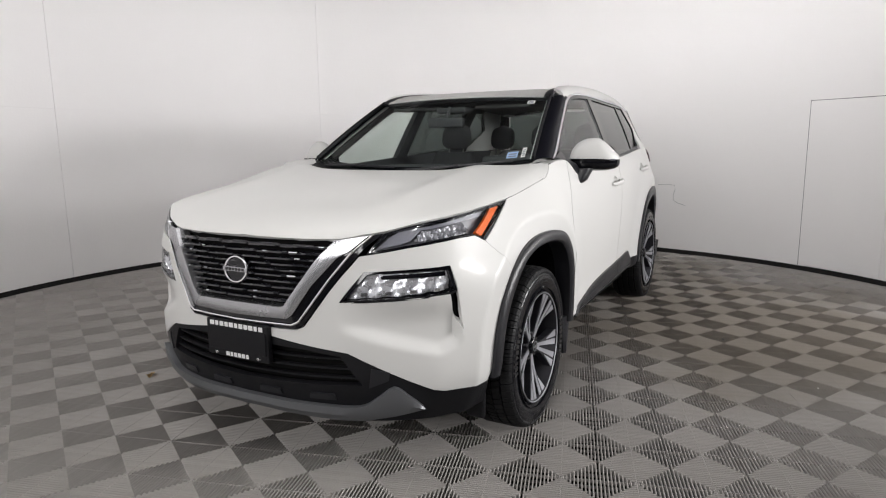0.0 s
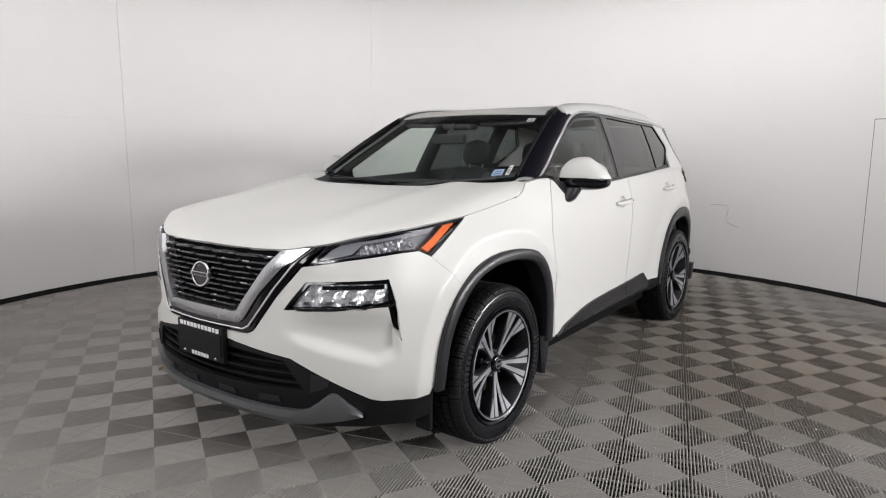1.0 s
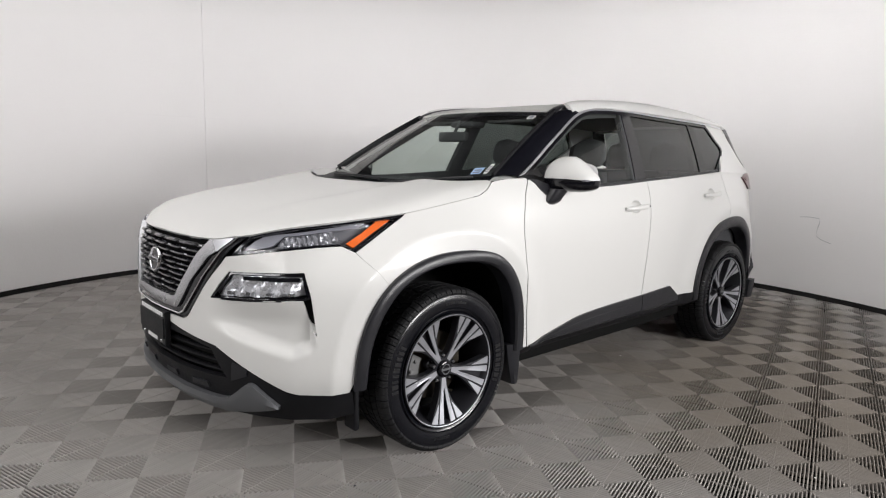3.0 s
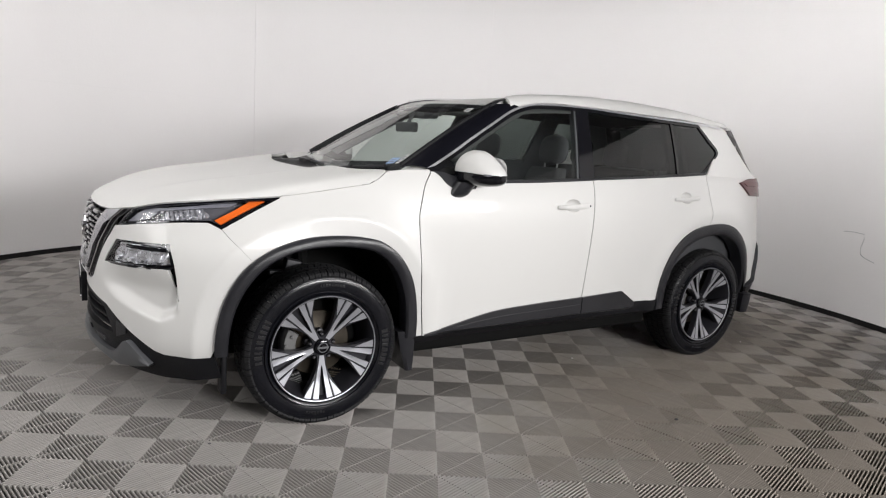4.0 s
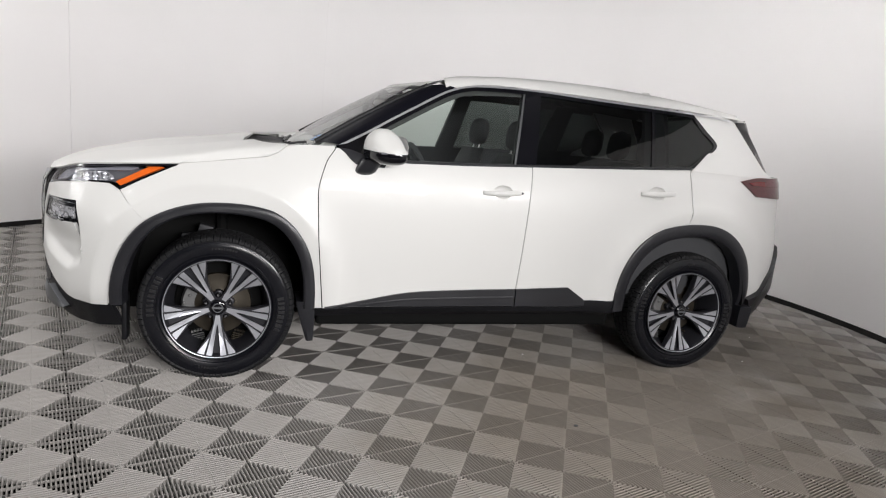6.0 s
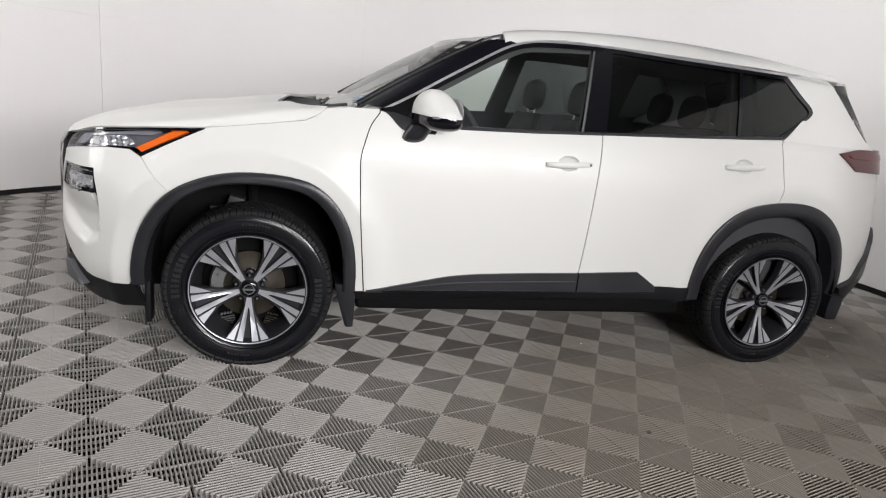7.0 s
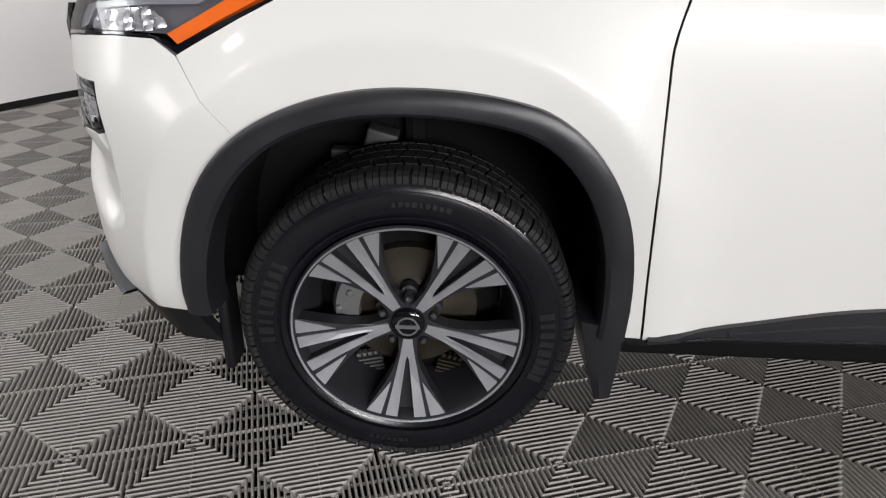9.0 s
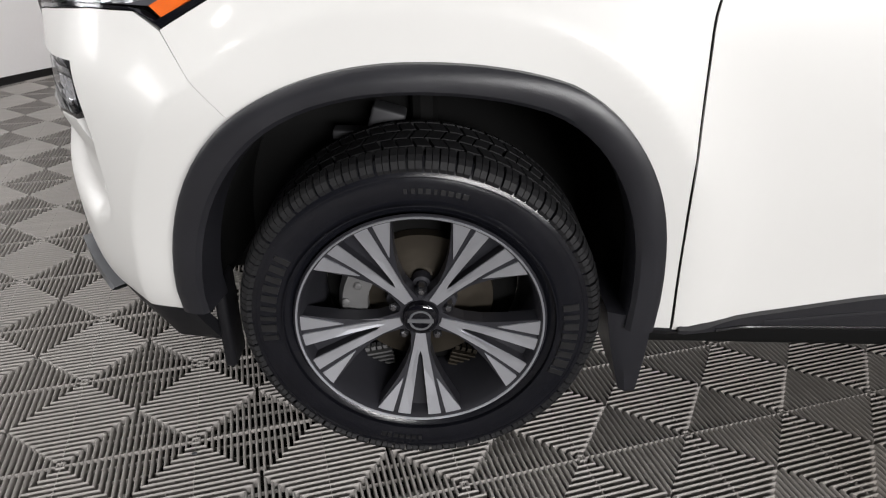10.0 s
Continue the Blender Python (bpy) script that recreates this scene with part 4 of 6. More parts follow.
pair("mirror_sail", sheet([(0.545, 1.192), (0.64, 1.215), (0.70, 1.235), (0.78, 1.142), (0.72, 1.135), (0.60, 1.172)], glass_skin, (0.04, 0.03), proud=0.01), PIANO, car, "black triangular mirror mount")

pair("inner_belt", ribbon([(a, b - 0.03) for a, b in belt_low], belt_high, deeper(glass_skin, 0.022), 0.0, 0.004), TRIM, car, "dark inner belt trim")

# A-pillars between windscreen and window trim
bm = bmesh.new()
rows = []
ta = smooth_line(trim_high[:6], 6)
for i, (x, z) in enumerate(ta):
    f = i / (len(ta) - 1)
    a = glass_skin(np.array([x]), np.array([z]))[0] + (0, -0.006, 0)
    b = screen_skin(np.array([1.0]), np.array([min(1.0, f * 1.04)]))[0]
    m = (a + b) / 2 + np.array((-0.012, -0.008, 0.013))
    rows.append([a, a * 0.7 + m * 0.3 + np.array((-0.003, -0.003, 0.004)), m, b * 0.7 + m * 0.3 + np.array((-0.003, -0.002, 0.005)), b])
loft(bm, rows)
pair("a_pillar", fix_normals(bm), PILLAR, car, "gloss black windscreen pillar")
bm = bmesh.new()
sweep(bm, [r[4] + np.array((-0.003, 0.001, 0.006)) for r in rows[1:]], 0.018, 0.024)
pair("screen_molding", fix_normals(bm), NOSEBLACK, car, "black rubber molding along the windscreen edge")
bm = bmesh.new()
loft(bm, [[r[0] + (0.012, 0.014, -0.012), r[2] + (0.016, 0.022, -0.020), r[4] + (0.020, 0.030, -0.014)] for r in rows])
pair("pillar_lining", fix_normals(bm), PILLARCLOTH, car, "pale grey lining inside the windscreen pillar")

# Dark seals in the door gaps; the middle one's grey paints in reflected light
for line in (((0.531, 1.18), (0.4875, 1.11), (0.4675, 1.0), (0.4715, 0.88), (0.4815, 0.72), (0.4995, 0.55), (0.5175, 0.372)),
             ((1.601, 1.16), (1.586, 0.94), (1.581, 0.715), (1.574, 0.516), (1.571, 0.489)),
             ((2.646, 1.215), (2.6435, 1.11), (2.6305, 0.95), (2.6175, 0.908))):
    pair("door_seal", ribbon([(a - 0.009, b) for a, b in line], [(a + 0.009, b) for a, b in line], wall_skin, -0.0025 if 1 < line[0][0] < 2 else -0.004, 0.012), PALEGAP if 1 < line[0][0] < 2 else DARK, car)

# --- cladding ---
def arch_cladding(cx, inner_a, inner_h):
    bm = bmesh.new()
    outer, inner = arch(cx, ARCH_A, ARCH_H + (0.012 if cx else 0.0), 40), arch(cx, inner_a, inner_h, 40)
    rows = []
    for (ox, oz), (ix, iz) in zip(outer, inner):
        f = np.array([0.0, 0.0, 0.12, 0.5, 0.85, 1.0, 1.0])
        o = np.array([-0.006, 0.014, 0.019, 0.021, 0.017, 0.008, -0.07])
        a, b = ox + (ix - ox) * f, oz + (iz - oz) * f
        p = wall_skin(a, b)
        out = p - deeper(wall_skin, 1.0)(a, b)
        rows.append(p + out * o[:, None])
    loft(bm, rows)
    return fix_normals(bm)


pair("wheel_arch_trim", arch_cladding(0.0, 0.424, 0.476), PLASTIC, car, "black textured plastic wheel arch trim")
pair("wheel_arch_trim", arch_cladding(REAR_CX, 0.412, 0.466), PLASTIC, car, "black textured plastic wheel arch trim")
door_clad_f = smooth_line([(0.53, 0.378), (0.673, 0.400), (0.943, 0.456), (1.26, 0.477), (1.566, 0.488)], 5) + [(1.568, 0.388), (0.53, 0.370)]
door_clad_r = [(1.573, 0.488), (1.895, 0.504), (2.012, 0.428), (2.012, 0.398), (1.575, 0.388)]
pair("door_cladding", sheet(door_clad_f, wall_skin, (0.06, 0.03), proud=0.012), CLAD, front_door, "black textured lower door cladding")
pair("door_cladding", sheet(door_clad_r, wall_skin, (0.06, 0.03), proud=0.012), CLAD, rear_door, "black textured lower door cladding")
clad_line = [(0.70, 0.388), (0.95, 0.420), (1.26, 0.434), (1.555, 0.443)]
pair("cladding_crease", ribbon([(a, b - 0.008) for a, b in clad_line], [(a, b + 0.004) for a, b in clad_line], wall_skin, 0.0145, 0.012, 5, 0.001), CLAD, front_door)
rocker = [(0.47, 0.369), (1.57, 0.386), (2.006, 0.397), (2.018, 0.427), (2.222, 0.432), (2.232, 0.36), (2.15, 0.338), (1.9, 0.328), (1.57, 0.322), (1.1, 0.318), (0.47, 0.312)]


def rocker_skin(u, z):
    """Tucked under towards its lower edge."""
    p = wall_skin(u, z)
    p[..., 1] += 0.060 * (1 - ease(z, 0.315, 0.372))
    return p


pair("rocker_cladding", sheet(rocker, rocker_skin, (0.06, 0.03), depth=0.03, proud=0.004), NOSEBLACK, car, "black rocker cladding below the doors")
# Thin bright lower edge of the door cladding
for door, x0, x1 in ((front_door, 0.60, 1.555), (rear_door, 1.585, 1.99)):
    lip = [(x0 + (x1 - x0) * k / 8, 0.3715 + 0.0155 * ease(x0 + (x1 - x0) * k / 8, 0.5, 1.6)) for k in range(9)]
    pair("cladding_lip", ribbon([(a, float(b)) for a, b in lip], [(a, float(b) + 0.006) for a, b in lip], wall_skin, 0.0155, 0.012, 2, 0.002), PIANO, door)

# Lower nose: black valance with intake, grey skid plate
val = [(-a, b) for a, b in lip_line[::-1]] + lip_line[1:] + [(1.06, 0.36), (1.09, 0.245), (0.80, 0.232), (0.5, 0.238), (0.0, 0.262), (-0.5, 0.238), (-0.80, 0.232), (-1.09, 0.245), (-1.06, 0.36)]
intake = [[(-0.52, 0.40), (0.0, 0.392), (0.52, 0.40), (0.44, 0.512), (0.30, 0.532), (0.0, 0.548), (-0.30, 0.532), (-0.44, 0.512)]]
valance_part = part("valance", sheet(val, nose_skin, (0.04, 0.03), intake, 0.03, proud=-0.004), NOSEBLACK, car, "black textured lower front valance with a wide air intake")
for z in (0.425, 0.462, 0.50):
    bm = bmesh.new()
    s = np.linspace(-0.52, 0.52, 41)
    sweep(bm, deeper(nose_skin, 0.03)(s, z + 0 * s), 0.030, 0.012)
    part("intake_slat", fix_normals(bm), NOSEBLACK, valance_part)
bm = sheet([(-0.56, 0.37), (0.56, 0.37), (0.56, 0.57), (-0.56, 0.57)], deeper(nose_skin, 0.075), 0.06, depth=0)
part("intake_backing", bm, DARK, valance_part)
skid_top = [(0.0, 0.324), (0.11, 0.322), (0.35, 0.316), (0.505, 0.316), (0.57, 0.350), (0.640, 0.398), (0.70, 0.356), (0.755, 0.305)]
skid_low = [(0.0, 0.270), (0.11, 0.268), (0.35, 0.255), (0.505, 0.250), (0.57, 0.262), (0.640, 0.272), (0.70, 0.284), (0.755, 0.297)]
bm = ribbon(both(skid_low), both(skid_top), nose_skin, 0.022, 0.02, 4, 0.010)
part("skid_plate", bm, SATIN, car, "satin silver-grey front skid plate")
for a in (-0.36, -0.13, 0.13, 0.36):
    bm = sheet([(a - 0.055, 0.338), (a + 0.055, 0.338), (a + 0.048, 0.362), (a - 0.048, 0.362)], deeper(nose_skin, -0.004), 0.04, depth=0.02)
    part("skid_tab", bm, PLASTIC, valance_part)
for a in (-1, 1):
    bm = sheet([(a * 0.545, 0.392), (a * 0.62, 0.422), (a * 0.625, 0.455), (a * 0.555, 0.47)], deeper(nose_skin, -0.002), 0.04, depth=0.01)
    part("hook_cover", bm, PLASTIC, valance_part)

# --- grille ---
grille_back = sheet(both(shield_in[::-1]) + [(0.43, 0.967), (0.0, 0.969), (-0.43, 0.967)], deeper(nose_skin, 0.055), (0.05, 0.05), depth=0)
grille = part("grille", grille_back, DARK, car, "gloss black grille with staggered horizontal bars")
in_at = curve([p[1] for p in shield_in[::-1][1:]], [p[0] for p in shield_in[::-1][1:]])
ROWS = 10
for k in range(ROWS):
    z = 0.716 + 0.0246 * k
    half = float(in_at(z)) - 0.004
    s = np.linspace(-half, half, 121)
    bm = bmesh.new()
    step = np.sign(np.sin((s / 0.075 + 0.5 * k) * math.pi))
    wave = 0.0022 * step
    front, back = deeper(nose_skin, 0.004), deeper(nose_skin, 0.016)
    p, q = front(s, z + wave - 0.008 * (s / 0.45) ** 2), back(s, z + wave - 0.008 * (s / 0.45) ** 2)
    sweep(bm, np.where(step[:, None] > 0, p, q), 0.03, 0.0150)
    part("grille_bar", fix_normals(bm), GRILLEBAR, grille)
# Chrome slivers that paint highlights onto the stepped bars
for k in range(ROWS):
    z = 0.716 + 0.0246 * k
    half = float(in_at(z))
    for sm, w in ((-0.325 + 0.004 * k if k % 3 == 1 else 9, 0.016), (0.075 + 0.006 * k if k in (0, 1, 8) else 9, 0.020), (0.330 + 0.004 * k if k % 2 else 9, 0.020), (-0.180 - 0.0035 * k if k % 2 == 0 else 9, 0.018), (0.232 + 0.012 * (k % 2) + 0.0015 * k, 0.034)):
        if abs(sm) + w > half - 0.01:
            continue
        s = np.linspace(sm, sm + w, 4)
        bm = bmesh.new()
        sweep(bm, deeper(nose_skin, -0.003)(s, z + 0.003 + 0 * s - 0.008 * (s / 0.45) ** 2), 0.006, 0.0065)
        part("bar_facet", fix_normals(bm), CHROME, grille)


def shield_band(f0, f1, proud, bow=0.0, depth=0.02, top=0.0):
    """A band of the V-shaped surround, by its share of the width from inside to outside."""
    a, b = [], []
    for k, (p, q) in enumerate(zip(shield_in, shield_out)):
        p, q = np.array(p), np.array(q)
        g0, g1 = (f0[k], f1[k])
        a.append(tuple(p + (q - p) * g0))
        b.append(tuple(p + (q - p) * g1))
    return ribbon(both(a[::-1]), both(b[::-1]), nose_skin, proud, depth, 1, bow)


SILVER_TO = (0.68, 0.66, 0.50, 0.40, 0.44, 0.50, 0.53, 0.54)
LINE_FROM, LINE_TO = (0.72,) * 4 + (0.74, 0.74, 0.74, 0.74), (0.79,) * 4 + (0.82, 0.82, 0.82, 0.82)
part("grille_surround", shield_band([0] * 8, SILVER_TO, 0.016, 0.004, 0.04), DARKCHROME, car, "satin chrome V-shaped grille surround", sharp=20)
part("surround_fill", shield_band(SILVER_TO, LINE_FROM, 0.006), PIANO, car, "gloss black inlay of the grille surround")
part("surround_line", shield_band(LINE_FROM, LINE_TO, 0.013, 0.002), CHROME, car, "thin bright chrome line round the grille")
part("surround_edge", shield_band(LINE_TO, (0.98,) * 8, 0.004), PIANO, car, "gloss black outer edge of the grille surround")


def badge(cx, cz, r):
    """Round emblem with a bar across, drawn as plain shapes."""
    m = Matrix.Translation((-0.955, 0.0, cz)) @ Matrix.Rotation(radians(-90), 4, "Y") @ Matrix.Rotation(radians(6), 4, "Y")
    bm = bmesh.new()
    lathe(bm, ((r, -0.012), (r, 0.0), (r * 0.95, 0.006), (r * 0.86, 0.006), (r * 0.80, 0.0), (r * 0.80, -0.012)), 48)
    bmesh.ops.transform(bm, matrix=m @ Matrix.Rotation(radians(90), 4, "X"), verts=bm.verts)
    ring = part("badge", fix_normals(bm), CHROME, grille, "round chrome emblem with a plain bar")
    bm = bmesh.new()
    extruded(bm, [(r * 0.82 * math.cos(k / 32 * 2 * math.pi), r * 0.82 * math.sin(k / 32 * 2 * math.pi)) for k in range(32)], m, -0.01)
    part("badge_disc", fix_normals(bm), PIANO, ring)
    bm = bmesh.new()
    box(bm, -r * 0.17, r * 0.17, -r * 1.02, r * 1.02, 0.0, 0.010, 0.002, m)
    part("badge_bar", bm, DARKCHROME, ring)
    bm = bmesh.new()
    for k in range(6):
        y = (k - 2.5) * r * 0.27
        box(bm, -r * 0.10, r * 0.10, y - r * 0.085, y + r * 0.085, 0.009, 0.0115, 0, m)
    part("badge_marks", bm, PIANO, ring, smooth=False)


badge(-0.985, 0.828, 0.062)


# --- headlamps and fog lamps ---
def u_of(line):
    return [(a - 1.54, b) for a, b in line]


housing = pair("headlamp", sheet(u_of(lamp_line), deeper(wall_skin, 0.045), (0.04, 0.03), depth=0.0), LAMPGREY, car, "slim swept-back headlamp with an amber side reflector")
lens = pair("headlamp_lens", sheet(u_of(lamp_line), wall_skin, (0.04, 0.02), depth=0.0, proud=0.001), LENS, housing, "clear headlamp lens")
for ob in lens:
    ob.visible_shadow = False
rim_in = u_of([(a + (0.87 - a) * 0.06, b + (0.985 - b) * 0.16) for a, b in lamp_line])
pair("lamp_border", sheet(u_of(lamp_line), wall_skin, (0.04, 0.02), [rim_in], 0.045, proud=0.0005), PIANO, housing)
amber = [(-0.486, 0.963), (-0.457, 0.946), (-0.372, 0.992), (-0.250, 1.054), (-0.330, 1.043), (-0.41, 1.000)]
pair("side_reflector", sheet(amber, deeper(wall_skin, 0.012), (0.03, 0.02), depth=0.015), AMBER, housing, "amber side reflector")


def facets(base, depth, pitch, slant):
    """A reflector skin folded into slanting facets."""
    def at(u, z):
        f = (u + slant * z) / pitch
        saw = np.abs(2 * (f - np.floor(f)) - 1)
        g = (z * 1.0 - 0.3 * u) / (pitch * 0.55)
        saw2 = np.abs(2 * (g - np.floor(g)) - 1)
        p, q = deeper(wall_skin, base)(u, z), deeper(wall_skin, base + depth)(u, z)
        return p + (q - p) * (0.75 * saw + 0.25 * saw2)[..., None]
    return at


guide = [(-0.958, 0.925), (-0.905, 0.965), (-0.852, 0.991), (-0.557, 1.020), (-0.362, 1.043), (-0.42, 1.018), (-0.54, 1.010), (-0.775, 0.988), (-0.82, 0.952), (-0.85, 0.944)]
pair("light_guide", sheet(guide, deeper(wall_skin, 0.022), (0.03, 0.02), depth=0.015), LIGHTGUIDE, housing, "pale grey daytime light guide")
low = [(-0.808, 0.946), (-0.772, 0.984), (-0.54, 1.006), (-0.50, 0.972), (-0.54, 0.962), (-0.70, 0.953)]
pair("reflector", sheet(low, facets(0.020, 0.022, 0.030, 0.4), (0.0075, 0.009), depth=0.0), SILVERED, housing, "silvered ribbed reflector")

fog = u_of(fog_line[:4] + [fog_line[6]])
fog_housing = pair("fog_lamp", sheet(u_of(fog_line), deeper(wall_skin, 0.06), (0.04, 0.03), depth=0.0), LAMPGREY, car, "wide front lamp unit with silvered reflectors in the bumper")
fl = pair("fog_lens", sheet(fog, deeper(wall_skin, 0.006), (0.04, 0.03), depth=0.0), LENS, fog_housing, "clear lamp lens")
for ob in fl:
    ob.visible_shadow = False
bm = ribbon([(a, b) for a, b in u_of([(0.44, 0.716), (0.537, 0.840), (0.87, 0.857), (0.893, 0.755)])], u_of([(0.462, 0.728), (0.549, 0.829), (0.860, 0.838), (0.878, 0.757)]), wall_skin, -0.003, 0.05, 1)
pair("fog_border", bm, PIANO, fog_housing)
bm = ribbon(u_of([(0.44, 0.713), (0.65, 0.722), (0.868, 0.738), (0.893, 0.752)]), u_of([(0.452, 0.724), (0.65, 0.732), (0.866, 0.747), (0.889, 0.760)]), wall_skin, -0.001, 0.05, 2)
pair("fog_sill", bm, PIANO, fog_housing)
pair("reflector", sheet(u_of([(0.462, 0.726), (0.552, 0.824), (0.860, 0.832), (0.874, 0.755), (0.66, 0.736)]), facets(0.014, 0.024, 0.080, -0.6), (0.0125, 0.0125), depth=0.0), FOGSILVER, fog_housing, "silvered faceted reflector")
bm = ribbon(u_of([(0.60, 0.806), (0.72, 0.810), (0.85, 0.814)]), u_of([(0.60, 0.822), (0.72, 0.828), (0.85, 0.832)]), wall_skin, -0.014, 0.01, 2)
pair("lamp_visor", bm, PIANO, fog_housing)
for k in range(4):
    s0 = 0.520 + 0.093 * k
    bm = sheet(u_of([(s0, 0.738 + 0.004 * k), (s0 + 0.022, 0.739 + 0.004 * k), (s0 + 0.026, 0.752 + 0.004 * k), (s0 + 0.004, 0.751 + 0.004 * k)]), deeper(wall_skin, 0.012), (0.03, 0.03), depth=0.02)
    pair("led_lens", bm, CHROME, fog_housing, "small bright lamp lens")
slot = u_of([(0.864, 0.738), (0.896, 0.752), (0.918, 0.60), (0.905, 0.612)])
pair("air_slot", sheet(slot, deeper(wall_skin, 0.03), (0.03, 0.03), depth=0.0), DARK, fog_housing)

# --- plate holder on the nose ---
plate_m = Matrix.Translation((-0.978, 0.0, 0.540)) @ Matrix.Rotation(radians(-90), 4, "Y")
holder = part("plate_holder", bmesh.new(), NOSEBLACK, car, "black blank dealer plate holder with white lettering bars")
bm = bmesh.new()
box(bm, -0.073, 0.073, -0.160, 0.160, -0.025, 0.0, 0.004, plate_m)
box(bm, -0.043, 0.045, -0.152, 0.152, 0.0, 0.006, 0.002, plate_m)
bm.to_mesh(holder.data)
bm.free()
for z0, z1, count, half in ((0.050, 0.068, 11, 0.140), (-0.068, -0.052, 6, 0.062)):
    for k in range(count):
        w = 2 * half / count
        y = -half + w * (k + 0.5)
        w *= (0.95, 1.15, 0.8, 1.05)[(k * 7 + count) % 4]
        bm = bmesh.new()
        box(bm, z0, z1, y - w * 0.36, y + w * 0.36, 0.0, 0.0022, 0, plate_m)
        part("lettering_bar", bm, WHITEINK, holder, smooth=False)
for y in (-0.11, 0.11):
    bm = bmesh.new()
    lathe(bm, ((0.0, 0.006), (0.006, 0.005), (0.008, 0.0)), 12)
    bmesh.ops.transform(bm, matrix=plate_m @ Matrix.Translation((-0.06, y, 0)) @ Matrix.Rotation(radians(90), 4, "X"), verts=bm.verts)
    part("screw", fix_normals(bm), CHROME, holder)

# --- mirrors ---
def door_mirror():
    """Rounded mirror housing on a short foot; the painted cap sits on a flat-bottomed black shell."""
    zc, hx, hy = 1.180, 0.090, 0.124

    def shell(z0, z1, grow=0.0):
        bm = bmesh.new()
        rows = []
        for f in np.linspace(0.0, 1.0, 17):
            z = z0 + (z1 - z0) * f
            if z > zc:
                k = (1 - min(1.0, (z - zc) / 0.124) ** 2.1) ** (1 / 1.8)
            else:
                k = (1 - min(1.0, (zc - z) / 0.054) ** 3.2) ** (1 / 2.2)
            k = k * (1 + grow) + 0.01
            lean = 0.018 * max(0.0, z - zc) / 0.12
            row = []
            for a in np.linspace(0, 2 * math.pi, 36, endpoint=False):
                c, d = math.cos(a), math.sin(a)
                x = min(hx * k * math.copysign(abs(c) ** 0.82, c), 0.062)
                y = -0.934 + hy * k ** 0.85 * math.copysign(abs(d) ** 0.85, d)
                # The top falls towards the outer end
                fall = 1 - 0.42 * ease(-y, 0.94, 1.06)
                row.append((0.769 + x - lean + 0.28 * (-0.926 - y), y, zc + (z - zc) * float(fall) if z > zc else z))
            rows.append(row)
        loft(bm, rows, closed_cols=True, cap=True)
        return fix_normals(bm)
    cap_ob = pair("mirror_cap", shell(1.194, 1.3015), PAINT, front_door, "white door mirror cap")
    pair("mirror_base", shell(1.128, 1.193, -0.012), PIANO, cap_ob, "gloss black lower mirror shell")
    bm = bmesh.new()
    box(bm, 0.726, 0.796, -1.048, -1.020, 1.182, 1.192, 0.004)
    pair("turn_signal", bm, LAMPGREY, cap_ob, "narrow clear turn signal strip")
    bm = bmesh.new()
    rows = []
    for f in np.linspace(0, 1, 9):
        w = (0.052 + 0.004 * f) * min(1.0, (f + 0.05) / 0.30) ** 0.35
        x, y, z = 0.678 + 0.036 * f ** 1.5, -0.868 - 0.030 * f, 1.062 + 0.080 * f
        rows.append([(x + w * math.copysign(abs(math.cos(a)) ** 0.8, math.cos(a)), y + 0.77 * w * math.copysign(abs(math.sin(a)) ** 0.8, math.sin(a)), z) for a in np.linspace(0, 2 * math.pi, 20, endpoint=False)])
    loft(bm, rows, closed_cols=True, cap=True)
    pair("mirror_arm", fix_normals(bm), PLASTIC, cap_ob, "black mirror foot")
    bm = bmesh.new()
    extruded(bm, [(0.10 * math.copysign(abs(math.cos(a)) ** 0.7, math.cos(a)), 0.066 * math.copysign(abs(math.sin(a)) ** 0.7, math.sin(a))) for a in np.linspace(0, 2 * math.pi, 24, endpoint=False)],
             Matrix.Translation((0.8335, -0.926, 1.206)) @ Matrix.Rotation(math.atan(0.28), 4, "Z") @ Matrix.Rotation(radians(90), 4, "Z") @ Matrix.Rotation(radians(90), 4, "X"), 0.003)
    pair("mirror_glass", fix_normals(bm), MIRRORGLASS, cap_ob, "mirror glass")


door_mirror()
sail = smooth_line([(0.548, 1.187), (0.578, 1.166), (0.606, 1.136), (0.636, 1.114), (0.672, 1.106)], 4) + [(0.78, 1.106), (0.80, 1.137), (0.72, 1.150), (0.60, 1.184)]
pair("mirror_plinth", sheet(sail, wall_skin, (0.03, 0.02), proud=0.004), PLASTIC, car, "black curved plinth below the mirror")


